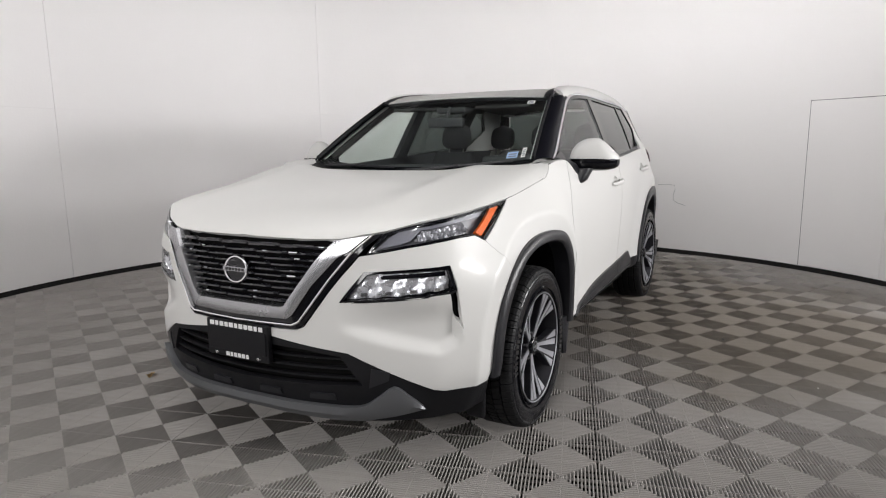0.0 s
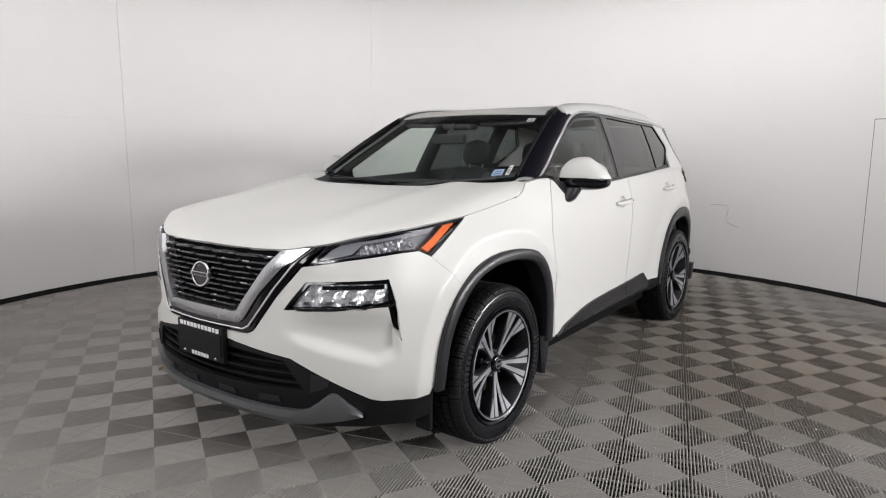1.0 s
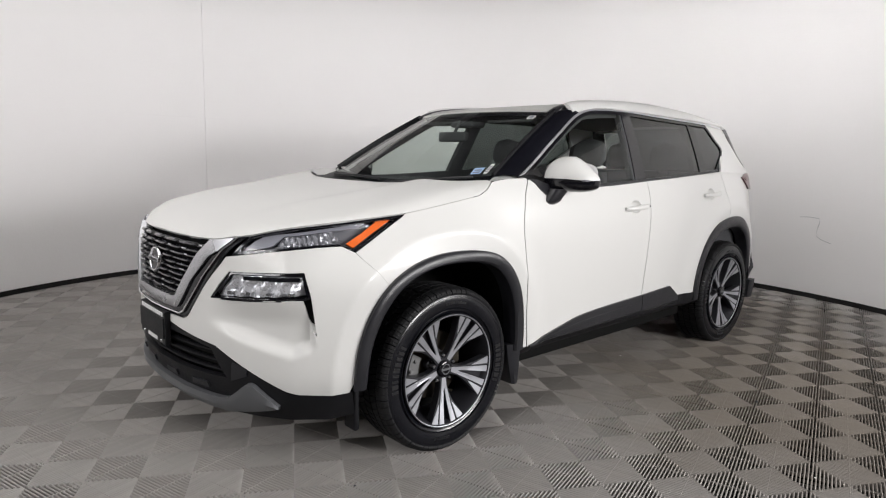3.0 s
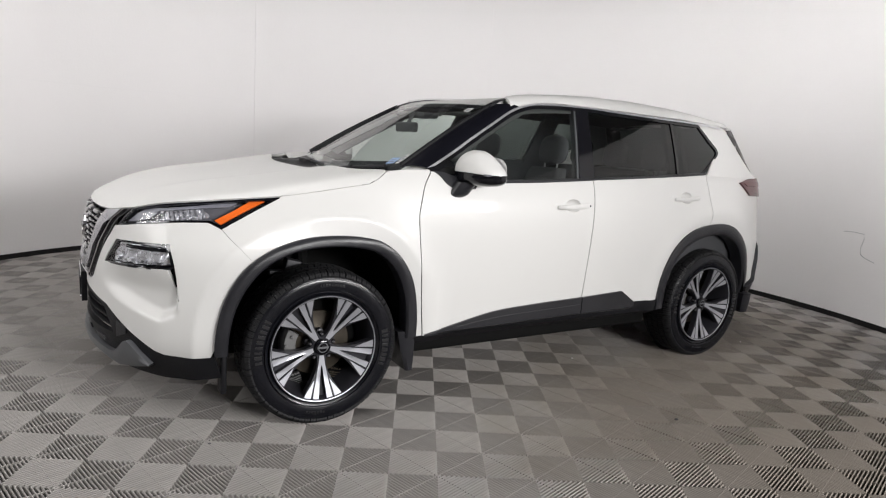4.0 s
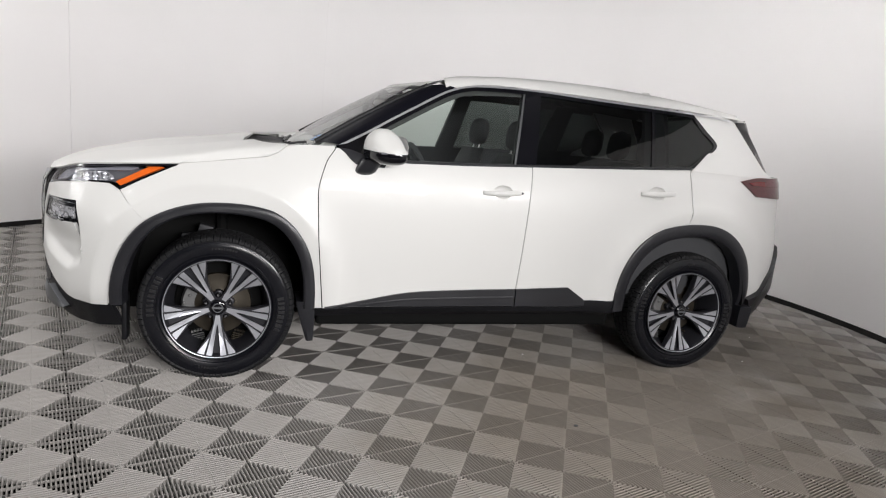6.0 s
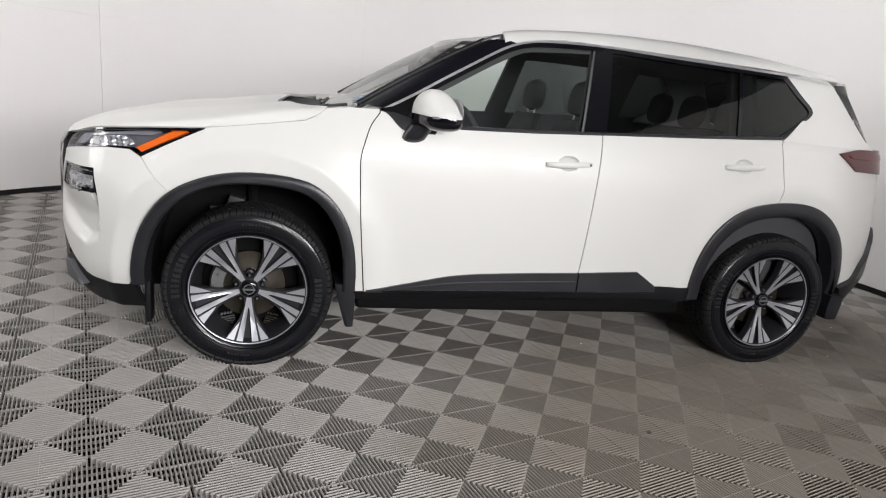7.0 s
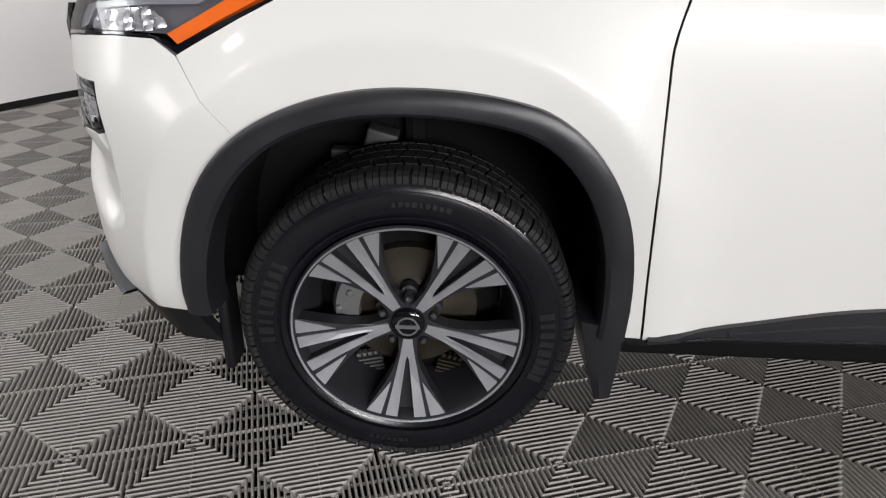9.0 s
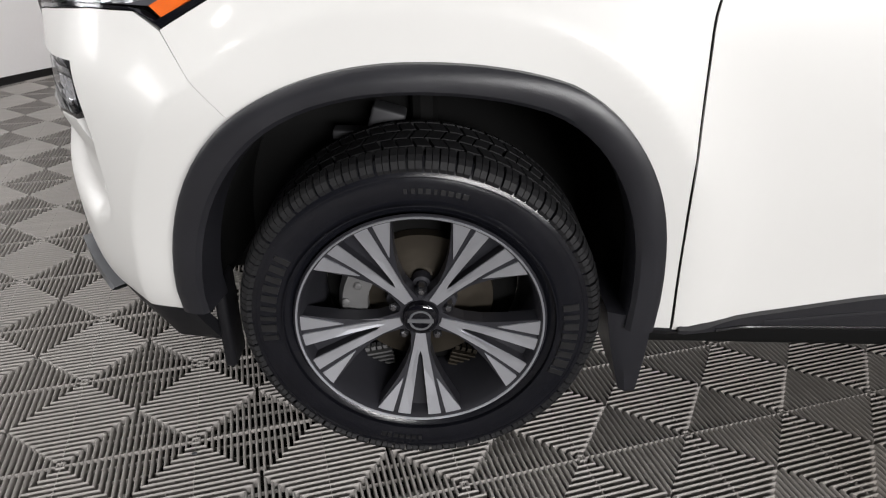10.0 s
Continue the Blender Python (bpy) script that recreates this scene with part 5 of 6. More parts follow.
# --- door handles ---
def handle(x0, z0, length, slope, door):
    bm = bmesh.new()
    n = 14
    rows = []
    xs = np.linspace(x0, x0 + length, n)
    zs = z0 + slope * (xs - x0)
    p = wall_skin(xs, zs)
    out = p - deeper(wall_skin, 1.0)(xs, zs)
    for i in range(n):
        f = i / (n - 1)
        lift = 0.006 + 0.034 * math.sin(math.pi * f) ** 0.5
        h = 0.010 + 0.005 * math.sin(math.pi * f) ** 0.5
        c = p[i] + out[i] * lift
        rows.append([c + out[i] * 0.008 * math.cos(a) + np.array((0, 0, h * math.sin(a))) for a in np.linspace(0, 2 * math.pi, 10, endpoint=False)])
    loft(bm, rows, closed_cols=True, cap=True)
    grip = pair("door_handle", fix_normals(bm), PAINT, door, "white pull handle")
    spot = handle_spot(x0, z0, length, slope)
    mx, mz = x0 + 0.50 * length, z0 + slope * 0.5 * length + 0.002
    bm = bmesh.new()
    rows = []
    for r, d in ((1.02, -0.001), (0.97, 0.003), (0.80, 0.012), (0.5, 0.020), (0.05, 0.023)):
        xs, zs = np.array([mx + (a - mx) * r for a, b in spot]), np.array([mz + (b - mz) * r for a, b in spot])
        rows.append(deeper(wall_skin, d)(xs, zs))
    loft(bm, rows, closed_cols=True)
    pair("handle_recess", fix_normals(bm), PAINT, door)
    bm = bmesh.new()
    lathe(bm, ((0.0, -0.011), (0.0058, -0.011), (0.0068, -0.004)), 12)
    bmesh.ops.transform(bm, matrix=Matrix.Translation(Vector(p[-2]) + Vector((0.0, -0.0225, 0.0))), verts=bm.verts)
    if door is front_door:
        pair("lock", fix_normals(bm), LAMPGREY, grip, "small grey lock cylinder")
    return grip


handle(*FRONT_HANDLE, front_door)
handle(*REAR_HANDLE, rear_door)


# --- wheels ---
def tyre_profile():
    w = 0.235
    pts = [(0.245, -0.085), (0.262, -0.104), (0.285, -0.113), (0.310, -0.1165), (0.335, -0.113), (0.352, -0.103), (0.361, -0.092)]
    pts += [(0.3605, -0.045), (0.3605, 0.045), (0.361, 0.092), (0.352, 0.103), (0.335, 0.113), (0.310, 0.1165), (0.285, 0.113), (0.262, 0.104), (0.245, 0.085)]
    return pts


def wheel(x, side, steer=0.0):
    """One road wheel; its outer face looks to -y on the driver's side."""
    m = Matrix.Translation((x, 0.79 * side, HUB)) @ (Matrix.Rotation(math.pi, 4, "Z") if side > 0 else Matrix.Identity(4))
    bm = bmesh.new()
    lathe(bm, ((0.252, -0.103), (0.257, -0.110), (0.254, -0.114), (0.246, -0.112), (0.240, -0.098), (0.236, -0.06), (0.215, 0.0), (0.215, 0.06), (0.245, 0.10)), 96)
    rim = part("wheel", fix_normals(bm), POCKET, car, "two-tone alloy wheel with machined double spokes")
    made = [rim]
    bm = bmesh.new()
    lathe(bm, tyre_profile(), 120)
    tyre = part("tyre", fix_normals(bm), TYRE, rim, "black all-season tyre with raised sidewall marks")
    bm = bmesh.new()
    rr = random.Random(3)
    N = 76
    for row, (y0, y1, lean) in enumerate(((-0.106, -0.070, 0.0), (-0.062, -0.026, 0.35), (-0.019, 0.019, -0.3), (0.026, 0.062, 0.35), (0.070, 0.106, 0.0))):
        shoulder = row in (0, 4)
        sign = -1 if row == 0 else 1
        line = ((0.3705, 0.070), (0.3660, 0.094), (0.3590, 0.1065), (0.3470, 0.1140)) if shoulder else ((0.3705, y0), (0.3705, y1))
        for k in range(N):
            a0 = 2 * math.pi * (k + 0.5 * (row % 2)) / N
            da = 2 * math.pi / N * (0.84 + 0.05 * ((k * 7 + row) % 3 - 1))
            # Shoulder blocks carry a fine slit in the middle
            for b0, b1 in (((0.0, 0.47), (0.53, 1.0)) if shoulder else ((0.0, 1.0),)):
                rings = []
                for rad, yy in line:
                    yy = sign * yy if shoulder else yy
                    sh = lean * (yy - y0) * 2.2
                    low = rad - 0.014 if not shoulder else rad - 0.010
                    drop = 0.0 if not shoulder else 0.004 * (abs(yy) > 0.11)
                    rings.append([bm.verts.new((r * math.cos(a), yy - sign * drop * (r == low), r * math.sin(a))) for r in (low, rad) for a in (a0 + da * b0 + sh, a0 + da * b1 + sh)])
                for p, q in zip(rings, rings[1:]):
                    for i, j in ((2, 3), (0, 2), (3, 1)):
                        bm.faces.new((p[i], p[j], q[j], q[i]))
                for end in (rings[0], rings[-1]):
                    bm.faces.new((end[0], end[1], end[3], end[2]))
    part("tread", fix_normals(bm), TREAD, tyre, "tread blocks", smooth=False)
    for a0, count, h in ((radians(150), 9, 0.031), (radians(-20), 8, 0.031), (radians(75), 9, 0.010), (radians(255), 7, 0.010)):
        for k in range(count):
            a = a0 + (0.078 if h > 0.02 else 0.045) * k
            rc = 0.305
            mm = Matrix.Rotation(-a, 4, "Y") @ Matrix.Translation((rc, -0.1165, 0))
            bm = bmesh.new()
            w = (0.005 + 0.005 * rr.random()) * (1.0 if h > 0.02 else 0.6)
            box(bm, -h / 2, h / 2, -0.0016, 0.004, -w, w * 0.8, 0, mm)
            part("sidewall_mark", bm, TYREMARK, tyre, smooth=False)
    bm = bmesh.new()
    for r in (0.330, 0.276):
        lathe(bm, ((r - 0.002, -0.110), (r - 0.001, -0.1185 + 0.004 * (r > 0.3)), (r + 0.001, -0.1185 + 0.004 * (r > 0.3)), (r + 0.002, -0.110)), 96)
    part("sidewall_ring", fix_normals(bm), TYRE, tyre)

    def polar(r, deg):
        a = radians(deg)
        return (r * math.sin(a), -r * math.cos(a))
    face_m = Matrix.Rotation(radians(90), 4, "X")
    R = 0.2455

    def dish(mesh):
        for v in mesh.vertices:
            v.co.y -= 0.034 * (math.hypot(v.co.x, v.co.z) / R) ** 2 - 0.012
    for k in range(5):
        turn = Matrix.Rotation(radians(72 * k), 4, "Y")
        edge = [polar(0.040, -36), polar(0.055, -22), polar(0.09, -13.5), polar(0.13, -14.5), polar(0.17, -17.5), polar(R, -22.6)]
        bm = bmesh.new()
        for sgn in (1, -1):
            half = edge + [polar(R, -12), polar(R, -4.5), polar(0.174, -3.8), polar(0.13, -3.0), polar(0.100, -2.0), polar(0.088, 0.0), polar(0.040, 0.0)]
            half = [(sgn * a, b) for a, b in half]
            extruded(bm, half if sgn > 0 else half[::-1], turn @ Matrix.Translation((0, -0.046, 0)) @ face_m, 0.036)
        # Floor of the slot between the two legs
        extruded(bm, [polar(0.09, -2.2), polar(R, -5), polar(R, 5), polar(0.09, 2.2)], turn @ Matrix.Translation((0, -0.046, 0)) @ face_m, 0.012)
        spoke = part("spoke", fix_normals(bm), POCKET, rim, smooth=False)
        dish(spoke.data)
        for sgn in (-1, 1):
            leg = [polar(0.044, 0), polar(0.044, sgn * 13.0), polar(0.09, sgn * 10.6), polar(0.13, sgn * 10.9), polar(0.174, sgn * 10.8), polar(R, sgn * 11.3), polar(R, sgn * 4.7), polar(0.174, sgn * 4.0), polar(0.13, sgn * 3.2), polar(0.100, sgn * 2.2), polar(0.088, 0)]
            wing = [polar(0.160, sgn * 13.2), polar(R, sgn * 22.2), polar(R, sgn * 13.9), polar(0.19, sgn * 13.4)]
            for shape in (leg, wing):
                bm = bmesh.new()
                extruded(bm, shape, turn @ Matrix.Translation((0, -0.0825, 0)) @ face_m, 0.003)
                face = part("spoke_face", fix_normals(bm), MACHINED, spoke, "machined bright spoke face", smooth=False)
                dish(face.data)
    bm = bmesh.new()
    lathe(bm, ((0.0, -0.070), (0.046, -0.070), (0.054, -0.060), (0.056, -0.03)), 48)
    part("hub", fix_normals(bm), POCKET, rim)
    bm = bmesh.new()
    lathe(bm, ((0.2465, -0.100), (0.2475, -0.1115), (0.2485, -0.1150), (0.2515, -0.1160), (0.2530, -0.112)), 96)
    part("rim_lip", fix_normals(bm), MACHINED, rim, "thin machined rim lip")
    bm = bmesh.new()
    lathe(bm, ((0.0, -0.089), (0.030, -0.089), (0.036, -0.085), (0.038, -0.070)), 40)
    cap_ob = part("centre_cap", fix_normals(bm), PIANO, rim, "black centre cap with a silver emblem shape")
    bm = bmesh.new()
    lathe(bm, ((0.0195, -0.0885), (0.0205, -0.0905), (0.0240, -0.0905), (0.0248, -0.0885)), 32)
    box(bm, -0.027, 0.027, -0.0915, -0.089, -0.0045, 0.0045)
    part("cap_emblem", fix_normals(bm), SATIN, cap_ob)
    for k in range(5):
        turn = Matrix.Rotation(radians(72 * k + 36), 4, "Y")
        bm = bmesh.new()
        lathe(bm, ((0.0115, -0.042), (0.019, -0.040), (0.022, -0.02)), 16)
        bmesh.ops.transform(bm, matrix=turn @ Matrix.Translation((0, 0, -0.058)), verts=bm.verts)
        part("lug_seat", fix_normals(bm), POCKET, rim)
        bm = bmesh.new()
        lathe(bm, ((0.0, -0.076), (0.006, -0.0755), (0.0085, -0.072), (0.0105, -0.068), (0.0105, -0.035)), 6)
        bmesh.ops.transform(bm, matrix=turn @ Matrix.Translation((0, 0, -0.060)), verts=bm.verts)
        part("lug_nut", fix_normals(bm), STEEL, rim, "plated steel lug nut", smooth=False)
    bm = bmesh.new()
    lathe(bm, ((0.06, -0.012), (0.08, -0.004), (0.155, -0.004), (0.157, 0.02), (0.08, 0.02)), 64)
    part("brake_disc", fix_normals(bm), IRON, rim, "worn grey brake disc")
    bm = bmesh.new()
    lathe(bm, ((0.03, 0.025), (0.165, 0.025), (0.212, 0.05), (0.214, 0.055), (0.03, 0.06)), 48)
    part("dust_shield", fix_normals(bm), DARK, rim)
    # Bosses and ribs of the knuckle, seen low between the spokes
    for side_x in (-1, 1):
        bm = bmesh.new()
        lean = Matrix.Translation((side_x * 0.100, 0.0, -0.168)) @ Matrix.Rotation(radians(14 * side_x), 4, "Y")
        for k in range(4):
            box(bm, -0.026 + 0.014 * k, -0.016 + 0.014 * k, 0.006, 0.024, 0.012, 0.022, 0.001, lean)
        for k in range(4):
            box(bm, -0.030, 0.032, 0.010, 0.024, -0.004 - 0.011 * k, 0.001 - 0.011 * k, 0.001, lean)
        part("knuckle_rib", bm, IRON if side_x > 0 else CASTING, rim, smooth=False)
    bm = bmesh.new()
    ang = [radians(a) for a in np.linspace(150, 205, 9)]
    rows = [[(r * math.cos(a), y, r * math.sin(a)) for r, y in ((0.115, -0.035), (0.168, -0.035), (0.178, -0.015), (0.178, 0.03), (0.115, 0.03))] for a in ang]
    loft(bm, rows, closed_cols=True, cap=True)
    for deg, r in ((160, 0.142), (194, 0.142), (177, 0.160)):
        k = len(bm.verts)
        lathe(bm, ((0.0, -0.043), (0.006, -0.0425), (0.0085, -0.040), (0.0085, -0.030)), 12)
        bm.verts.ensure_lookup_table()
        bmesh.ops.translate(bm, vec=(r * math.cos(radians(deg)), 0, r * math.sin(radians(deg))), verts=bm.verts[k:])
    part("brake_caliper", fix_normals(bm), CASTING, rim, "grey cast brake caliper")
    rim.matrix_local = m
    return rim


def wheel_set():
    for side in (-1, 1):
        for i, x in enumerate(AXLES):
            wheel(x, side)


wheel_set()

# --- wheel wells, mud flaps, underbody ---
def wheel_well(cx):
    bm = bmesh.new()
    rows = []
    for (x, z) in arch(cx, 0.430, 0.492, 28, 0.36):
        rows.append([(x, -0.872, z), (x, -0.72, z + 0.01), (x, -0.52, z), (cx + (x - cx) * 0.1, -0.50, 0.30 + (z - 0.30) * 0.1)])
    loft(bm, rows)
    return fix_normals(bm)


for cx in (0.0, REAR_CX):
    pair("wheel_well", wheel_well(cx), DARK, car, "black wheel well liner")


def mud_flap(cx, lean, long=0.205, taper=1.0):
    bm = bmesh.new()
    rows = []
    for f in np.linspace(0, 1, 7):
        z = 0.40 - long * f
        x = cx + lean * f
        y0, y1 = -0.905 + 0.012 * f, -0.70 + 0.03 * f
        t = (0.032 + 0.004 * math.sin(math.pi * f)) * (1.25 - (1.25 - taper) * f if taper < 1 else 1.0)
        rows.append([(x - t, y0 + 0.01, z), (x - t * 0.3, y0, z), (x + t + 0.010 * (1 - f), y0 + 0.005, z), (x + t, y1, z), (x - t, y1, z)])
    loft(bm, rows, closed_cols=True, cap=True)
    return fix_normals(bm)


pair("mud_flap", mud_flap(0.428, 0.036, 0.212, 0.55), PLASTIC, car, "black rubber mud flap")
pair("mud_flap", mud_flap(3.145, 0.005, 0.14), PLASTIC, car, "black rubber mud flap")
bm = bmesh.new()
box(bm, -0.80, 3.5, -0.50, 0.50, 0.235, 0.42, 0.03)
box(bm, 0.50, 2.25, -0.79, 0.79, 0.240, 0.36, 0.02)
part("underbody", bm, DARK, car, "black underbody panels")
bm = bmesh.new()
box(bm, -0.445, -0.418, -0.82, -0.74, 0.170, 0.40, 0.01)
pair("air_deflector", bm, NOSEBLACK, car, "black air deflector ahead of the front wheel")
bm = bmesh.new()
box(bm, -0.82, -0.55, -0.45, 0.45, 0.40, 0.93, 0.02)
part("radiator", bm, DARK, car)
bm = bmesh.new()
box(bm, -0.118, -0.045, -0.66, -0.60, 0.665, 0.730, 0.006, Matrix.Translation((-0.08, 0, 0.7)) @ Matrix.Rotation(radians(14), 4, "Y") @ Matrix.Translation((0.08, 0, -0.7)))
box(bm, -0.195, -0.105, -0.66, -0.62, 0.662, 0.684, 0.004)
pair("strut_bracket", bm, BRACKET, car, "bare grey steel bracket in the wheel well")
for x in AXLES:
    bm = bmesh.new()
    sweep(bm, [(x - 0.02, -0.52, 0.93), (x, -0.56, 0.62), (x, -0.62, 0.36)], 0.06, 0.06)
    pair("suspension_strut", fix_normals(bm), DARK, car)

# --- cabin ---
bm = bmesh.new()
rows = []
for y in np.linspace(-0.70, 0.70, 21):
    edge = abs(y / 0.70)
    rows.append([(0.47 + 0.12 * edge ** 2, y, 1.135), (0.62, y, 1.165 - 0.02 * edge), (0.88, y, 1.145 - 0.02 * edge), (1.00, y, 1.08), (1.02, y, 0.95), (0.95, y, 0.80), (0.92, y, 0.55)])
loft(bm, rows)
dash = part("dashboard", fix_normals(bm), TRIM, car, "dark grey dashboard")
bm = bmesh.new()
box(bm, 0.84, 0.98, -0.52, -0.22, 1.12, 1.205, 0.03)
part("instrument_hood", bm, TRIM, dash)
bm = bmesh.new()
ring_m = Matrix.Translation((1.10, -0.37, 1.05)) @ Matrix.Rotation(radians(65), 4, "Y")
path = [ring_m @ Vector((0.185 * math.cos(a), 0.185 * math.sin(a), 0)) for a in np.linspace(0, 2 * math.pi, 33)]
sweep(bm, path, 0.030, 0.030, up=tuple((ring_m.to_3x3() @ Vector((0, 0, 1)))))
for a in (0, 2.2, 4.1):
    sweep(bm, [ring_m @ Vector((0, 0, -0.02)), ring_m @ Vector((0.18 * math.cos(a), 0.18 * math.sin(a), 0))], 0.045, 0.02, up=tuple((ring_m.to_3x3() @ Vector((0, 0, 1)))))
part("steering_wheel", fix_normals(bm), TRIM, car, "black steering wheel")


def seat(cx, y, width, kind):
    bm = bmesh.new()
    box(bm, cx - 0.48, cx + 0.02, y - width / 2, y + width / 2, 0.60, 0.76, 0.05)
    cushion = part("seat", bm, CLOTH, car, "charcoal cloth " + kind)
    bm = bmesh.new()
    rows = []
    for f in np.linspace(0, 1, 9):
        w = width * (0.95 - 0.35 * max(0, f - 0.55) / 0.45)
        z, x = 0.66 + 0.55 * f, cx - 0.02 + 0.19 * f
        d = 0.085 - 0.03 * f
        rows.append([(x + d * math.copysign(abs(math.cos(a)) ** 0.7, math.cos(a)), y + w / 2 * math.copysign(abs(math.sin(a)) ** 0.6, math.sin(a)), z) for a in np.linspace(0, 2 * math.pi, 20, endpoint=False)])
    loft(bm, rows, closed_cols=True, cap=True)
    part("backrest", fix_normals(bm), CLOTH, cushion)
    return cushion


def headrest(cx, y, z, w, parent):
    bm = bmesh.new()
    rows = []
    for f in np.linspace(0, 1, 11):
        k = (1 - abs(2 * f - 1) ** 3.2) ** 0.5 + 0.02
        ww, d = w / 2 * k * (1 - 0.12 * f), 0.055 * k
        rows.append([(cx + 0.02 * f + d * math.cos(a), y + ww * math.copysign(abs(math.sin(a)) ** 0.7, math.sin(a)), z + 0.20 * f) for a in np.linspace(0, 2 * math.pi, 18, endpoint=False)])
    loft(bm, rows, closed_cols=True, cap=True)
    part("headrest", fix_normals(bm), CLOTH, parent)
    for dy in (-0.06, 0.06):
        bm = bmesh.new()
        sweep(bm, [(cx - 0.01, y + dy, z - 0.06), (cx + 0.005, y + dy, z + 0.03)], 0.012, 0.012)
        part("headrest_post", fix_normals(bm), METALGREY, parent)


for y in (-0.37, 0.37):
    s = seat(1.50, y, 0.50, "front seat with a headrest")
    headrest(1.69, y, 1.225, 0.25, s)
s = seat(2.42, 0.0, 1.22, "rear bench with headrests")
for y in (-0.38, 0.0, 0.38):
    headrest(2.62, y, 1.21, 0.23, s)
bm = bmesh.new()
box(bm, 0.55, 3.2, -0.72, 0.72, 0.44, 0.50)
part("cabin_floor", bm, TRIM, car)
head = [(0.99 + 0.06 * (y / 0.5) ** 2, y) for y in np.linspace(0.50, -0.50, 9)]
head += [(x, -(roof_half(x) - 0.012)) for x in np.linspace(1.12, 3.1, 12)] + [(x, roof_half(x) - 0.012) for x in np.linspace(3.1, 1.12, 12)]
part("headliner", sheet([(float(a), float(b)) for a, b in head], lambda x, y: roof_skin(x, y) - np.array((0, 0, 0.045)), (0.1, 0.06), depth=0.0), ROOFCLOTH, car, "grey cloth headliner")
# inner door panels, pillars
ip = [(0.55, 0.45), (3.1, 0.45), (3.1, 1.20), (2.66, 1.20), (2.386, 1.185), (1.60, 1.150), (0.72, 1.12), (0.55, 1.14)]
pair("door_lining", sheet(ip, deeper(wall_skin, 0.09), (0.1, 0.08), depth=0.0), TRIM, car, "dark grey door lining")
pair("inner_pillar", sheet([(1.50, 1.17), (1.64, 1.17), (1.70, 1.575), (1.59, 1.575)], deeper(glass_skin, 0.045), (0.06, 0.06), depth=-0.03), TRIM, car)
pair("inner_pillar", sheet([(2.34, 1.20), (2.52, 1.21), (2.55, 1.56), (2.40, 1.56)], deeper(glass_skin, 0.045), (0.06, 0.06), depth=-0.03), TRIM, car)
pair("inner_roof_rail", ribbon([(0.66, 1.19), (0.90, 1.335), (1.16, 1.48), (1.33, 1.525), (1.93, 1.55), (2.72, 1.515)], [(0.60, 1.22), (0.88, 1.38), (1.14, 1.53), (1.32, 1.573), (1.93, 1.60), (2.72, 1.57)], deeper(glass_skin, 0.035), 0.01), ROOFCLOTH, car, "grey pillar and roof rail lining")
bm = bmesh.new()
box(bm, 0.80, 0.84, -0.12, 0.12, 1.375, 1.435, 0.012)
sweep(bm, [(0.83, 0, 1.43), (0.87, 0, 1.50)], 0.02, 0.02)
part("rear_view_mirror", bm, TRIM, car, "black interior mirror")
bm = bmesh.new()
box(bm, 0.88, 0.99, -0.10, 0.10, 1.465, 1.500, 0.012)
part("sensor_cover", bm, TRIM, car, "black camera cover behind the windscreen")
for s in (-1, 1):
    bm = bmesh.new()
    box(bm, 0.98, 1.14, min(s * 0.12, s * 0.48), max(s * 0.12, s * 0.48), 1.492, 1.510, 0.007)
    part("sun_visor", bm, ROOFCLOTH, car)

# --- wipers ---
def wiper(y0, y1):
    bm = bmesh.new()
    ys = np.linspace(y0, y1, 18)
    f = np.linspace(0, 1, 18)
    p = screen_skin(-ys / 0.70, 0.004 + 0.03 * np.sin(f * math.pi * 0.6))
    sweep(bm, p + np.array((-0.010, 0, 0.006)), 0.012, 0.014)
    blade = part("wiper", fix_normals(bm), PLASTIC, car, "black windscreen wiper")
    bm = bmesh.new()
    q = screen_skin(np.array([-(y0 - 0.02) / 0.70]), np.array([0.0]))[0]
    sweep(bm, [q + (-0.05, 0, 0.0), p[6] + (-0.03, 0, 0.004), p[9] + (-0.012, 0, 0.010)], 0.022, 0.012)
    part("wiper_arm", fix_normals(bm), PLASTIC, blade)


wiper(-0.02, -0.60)
wiper(0.56, 0.06)


# --- stickers on the windscreen ---
def sticker(s0, s1, v0, v1, material, bars, label):
    skin = lambda a, b: screen_skin(a, b)
    ob = part("sticker", sheet([(s0, v0), (s1, v0), (s1, v1), (s0, v1)], skin, 0.05, depth=0.0, proud=0.003), material, windscreen, label)
    for k in range(bars):
        f0, f1 = v0 + (v1 - v0) * (0.15 + 0.7 * k / bars), v0 + (v1 - v0) * (0.15 + 0.7 * (k + 0.55) / bars)
        part("printed_bar", sheet([(s0 + (s1 - s0) * 0.15, f0), (s0 + (s1 - s0) * 0.85, f0), (s0 + (s1 - s0) * 0.85, f1), (s0 + (s1 - s0) * 0.15, f1)], skin, 0.05, depth=0.0, proud=0.004), INK, ob)


sticker(0.80, 0.88, 0.075, 0.15, BLUEPAPER, 2, "pale blue inspection sticker")
sticker(0.905, 0.935, 0.07, 0.19, PAPER, 4, "narrow white registration sticker")
sticker(0.80, 0.87, 0.86, 0.92, PAPER, 3, "small white barcode label")


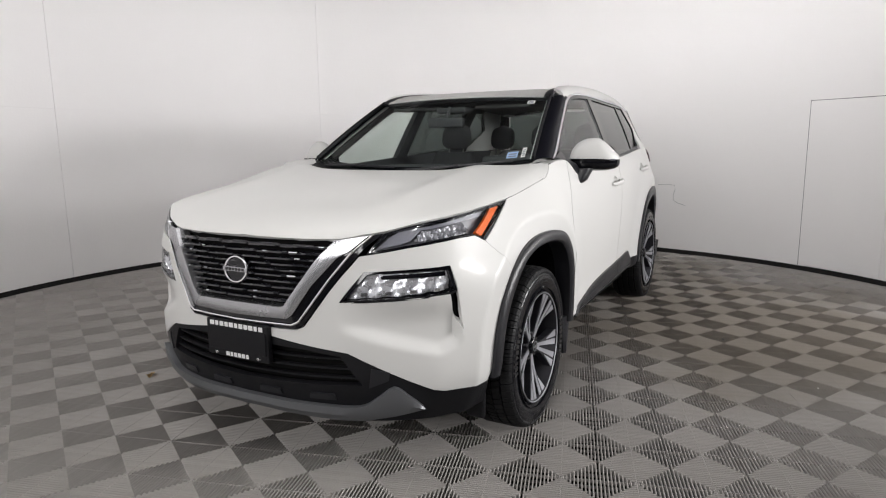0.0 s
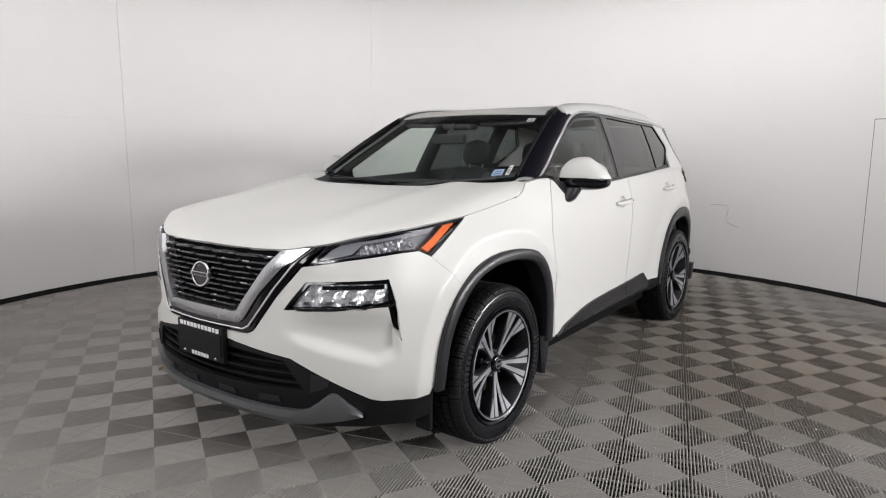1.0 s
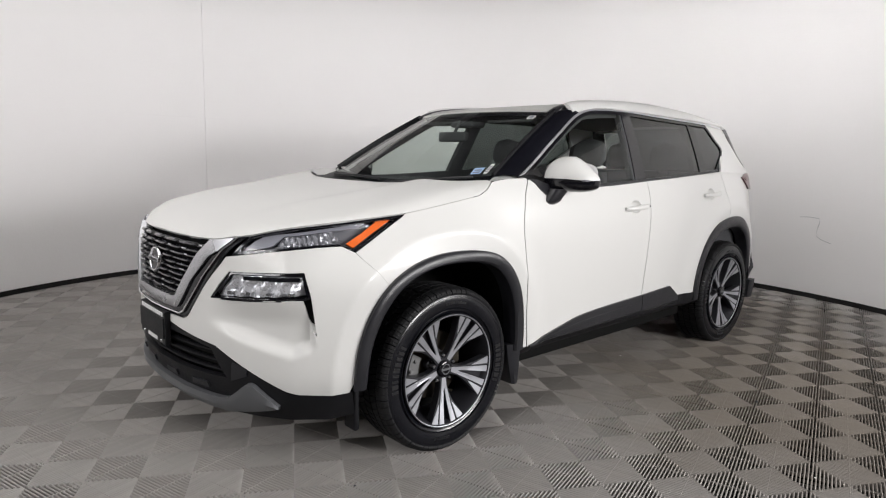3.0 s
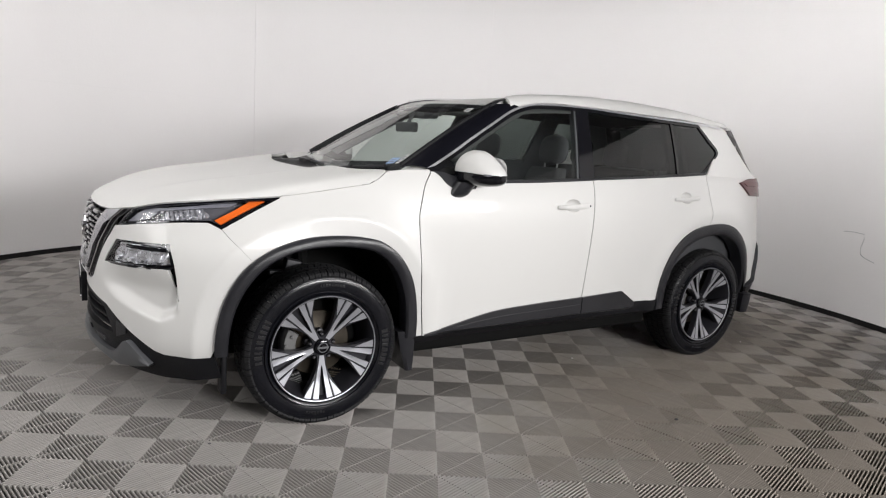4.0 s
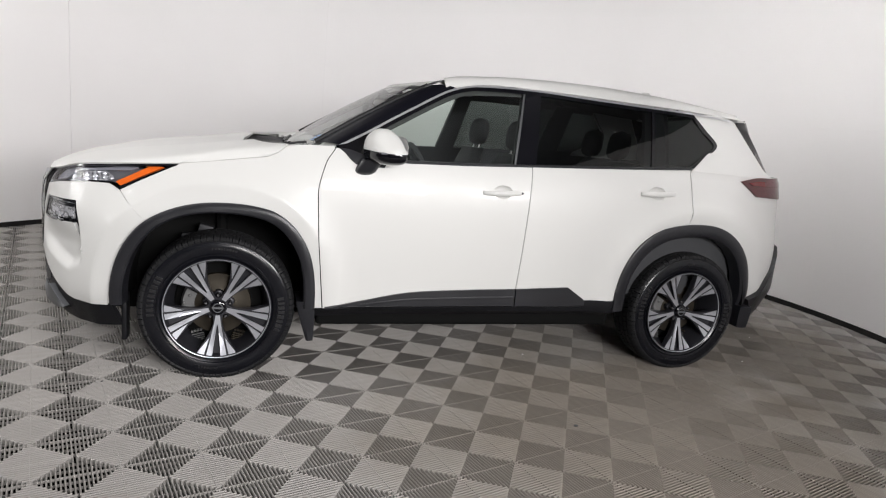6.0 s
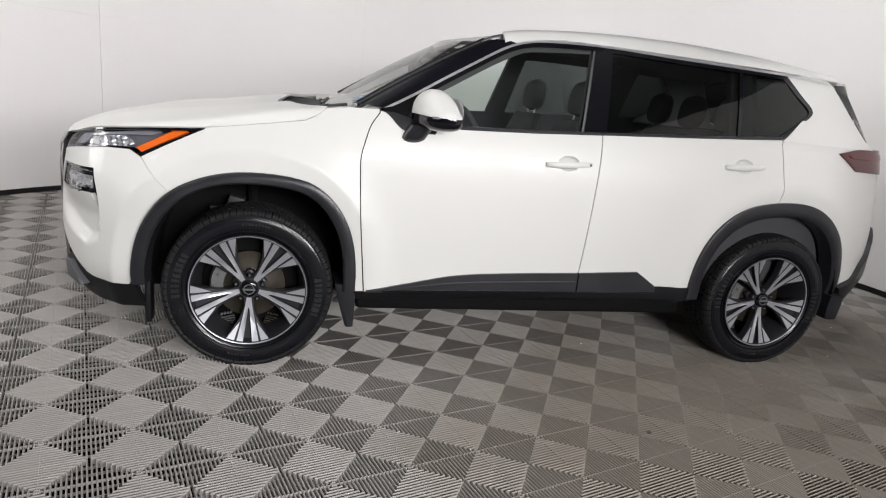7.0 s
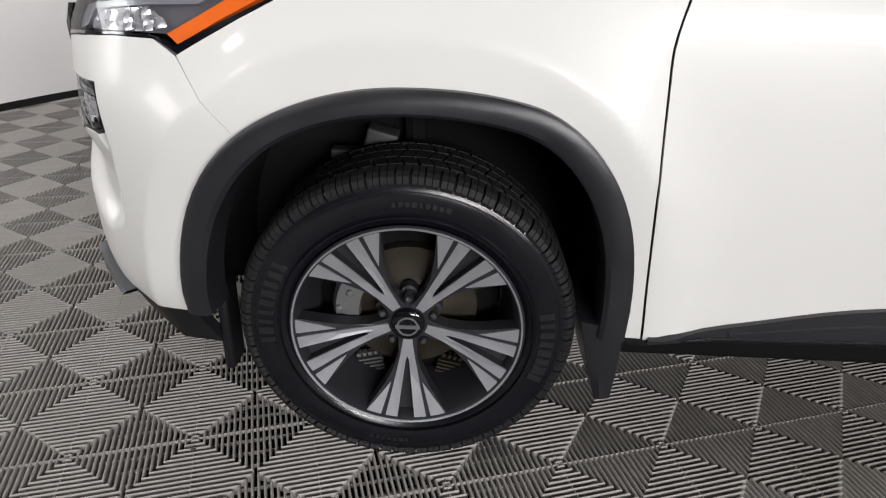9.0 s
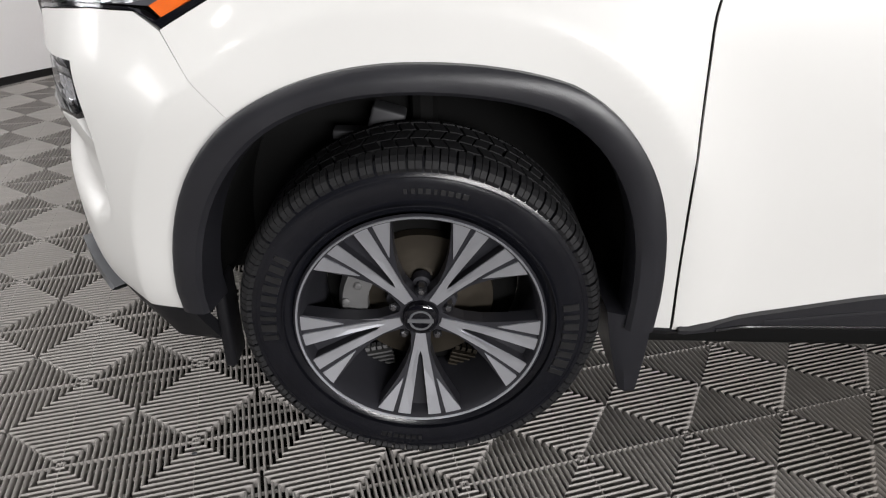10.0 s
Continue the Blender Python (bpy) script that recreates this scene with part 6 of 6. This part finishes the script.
# --- last shaping of the body: nose drawn back and lowered, tail drawn out ---
def settled(p):
    x, y, z = p
    nose, tail = 1 - ease(x, -0.95, -0.40), ease(x, 2.75, 3.40)
    x2 = x - 0.012 * ease(x, 0.20, 0.40) * (1 - ease(x, 0.60, 0.85)) * (1 - ease(z, 0.95, 1.10)) + 0.022 * nose + 0.030 * tail + 0.010 * ease(x, 2.3, 2.75) * ease(z, 1.15, 1.3) * (1 - tail)
    z2 = z - 0.018 * ease(z, 0.74, 0.92) * (1 - ease(x, -0.25, 0.40)) + 0.018 * ease(z, 1.20, 1.36) * ease(x, 1.9, 2.85)
    return float(x2), y, float(z2)


for ob in car.children_recursive:
    if ob.name.split(".")[0] == "wheel" or (ob.parent.name.split(".")[0] in ("wheel", "tyre", "spoke", "centre_cap")):
        continue
    for v in ob.data.vertices:
        v.co = settled(v.co)


# ---- floor tiles, last ----
TILE, TURN = 0.4016, radians(61.34)
TILE_AT = Vector((-0.0894, -1.3419, 0))


def rib_faces(sink, lattice):
    """Ribs of one tile round its middle: nested diamonds, two thin diagonal bars, and the low lattice between the ribs."""
    verts, faces = [], []
    count = 20
    h, pitch, half = TILE / 2, TILE / math.sqrt(2) / count, 0.0032
    r2 = math.sqrt(2)

    def bar(p, q, n, w, top, low):
        k = len(verts)
        for base, z in ((w, low), (w, top - w * 0.5), (w * 0.62, top), (-w * 0.62, top), (-w, top - w * 0.5), (-w, low)):
            verts.append((p[0] + n[0] * base, p[1] + n[1] * base, z))
            verts.append((q[0] + n[0] * base, q[1] + n[1] * base, z))
        for j in range(5):
            a = k + 2 * j
            faces.append((a, a + 1, a + 3, a + 2))
    def rib(sx, sy, d, w, top, low):
        """A straight rib across one quarter, mitred where it meets its neighbours."""
        k = len(verts)
        half_round = ((1.0, 2.0), (0.66, 0.72), (0.13, 0.10))
        for base, z in [(w, low)] + [(w * a, top - w * b) for a, b in half_round] + [(-w * a, top - w * b) for a, b in half_round[::-1]] + [(-w, low)]:
            e = d + base * r2
            lo, hi = max(0.0, e - h), min(h, e)
            a, b = (sx * lo, sy * (e - lo), z), (sx * hi, sy * (e - hi), z)
            verts.extend((b, a) if sx * sy < 0 else (a, b))
        for j in range(7):
            a = k + 2 * j
            faces.append((a, a + 1, a + 3, a + 2))
    for sx in (-1, 1):
        for sy in (-1, 1):
            for k in range(count):
                rib(sx, sy, (k + 0.5) * pitch * r2, half, 0.0, -sink)
            if lattice:
                for k in range(-5, 6):
                    d = (k + 0.5) * pitch * 3
                    if abs(d) * r2 > h * 0.98:
                        continue
                    lo, hi = max(0.0, d * r2), min(h, h + d * r2)
                    a, b = (sx * lo, sy * (lo - d * r2)), (sx * hi, sy * (hi - d * r2))
                    if sx * sy < 0:
                        a, b = b, a
                    bar(b, a, (sx / r2, -sy / r2), 0.0010, -0.0150, -sink)
    for sx in (1, -1):
        bar((-h * sx, -h), (h * sx, h), (-1 / r2, sx / r2), 0.0008, -0.0022, -0.012)
    return verts, faces


RIB_V, RIB_F = rib_faces(0.026, True)
tile_mesh = bpy.data.meshes.new("tile")
tile_mesh.from_pydata(RIB_V, [], RIB_F)
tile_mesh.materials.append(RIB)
RIB_V, RIB_F = rib_faces(0.026, False)
spots = []
for i in range(-22, 23):
    for j in range(-22, 23):
        p = Matrix.Rotation(TURN, 4, "Z") @ Vector((i * TILE, j * TILE, 0)) + TILE_AT
        if (p - Vector((CX, CY, 0))).length < RADIUS + 0.28 or (-5.4 < p.x < 5.4 and -6.9 < p.y < -1.0) or (-5.4 < p.x < -2.0 and p.y < 0.6 and p.y > -7):
            spots.append(p)
spots.sort(key=lambda p: (p - Vector((0.4, -1.2, 0))).length)
for p in spots[:300]:
    ob = new("tile", tile_mesh)
    ob.parent = floor
    ob.matrix_basis = Matrix.Translation(p) @ Matrix.Rotation(TURN, 4, "Z")
V, F = np.array(RIB_V), np.array(RIB_F)
c, s = math.cos(TURN), math.sin(TURN)
rot = np.array(((c, -s, 0), (s, c, 0), (0, 0, 1)))
rest = spots[300:]
all_v = np.concatenate([V @ rot.T + np.array(p) for p in rest])
all_f = np.concatenate([F + k * len(V) for k in range(len(rest))])
far_mesh = bpy.data.meshes.new("far_tiles")
far_mesh.from_pydata(all_v.tolist(), [], all_f.tolist())
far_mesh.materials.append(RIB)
far = new("far_tiles", far_mesh)
far.parent = floor
tagged(far, "further tiles of the same ribbed floor", "", "", "stuff")
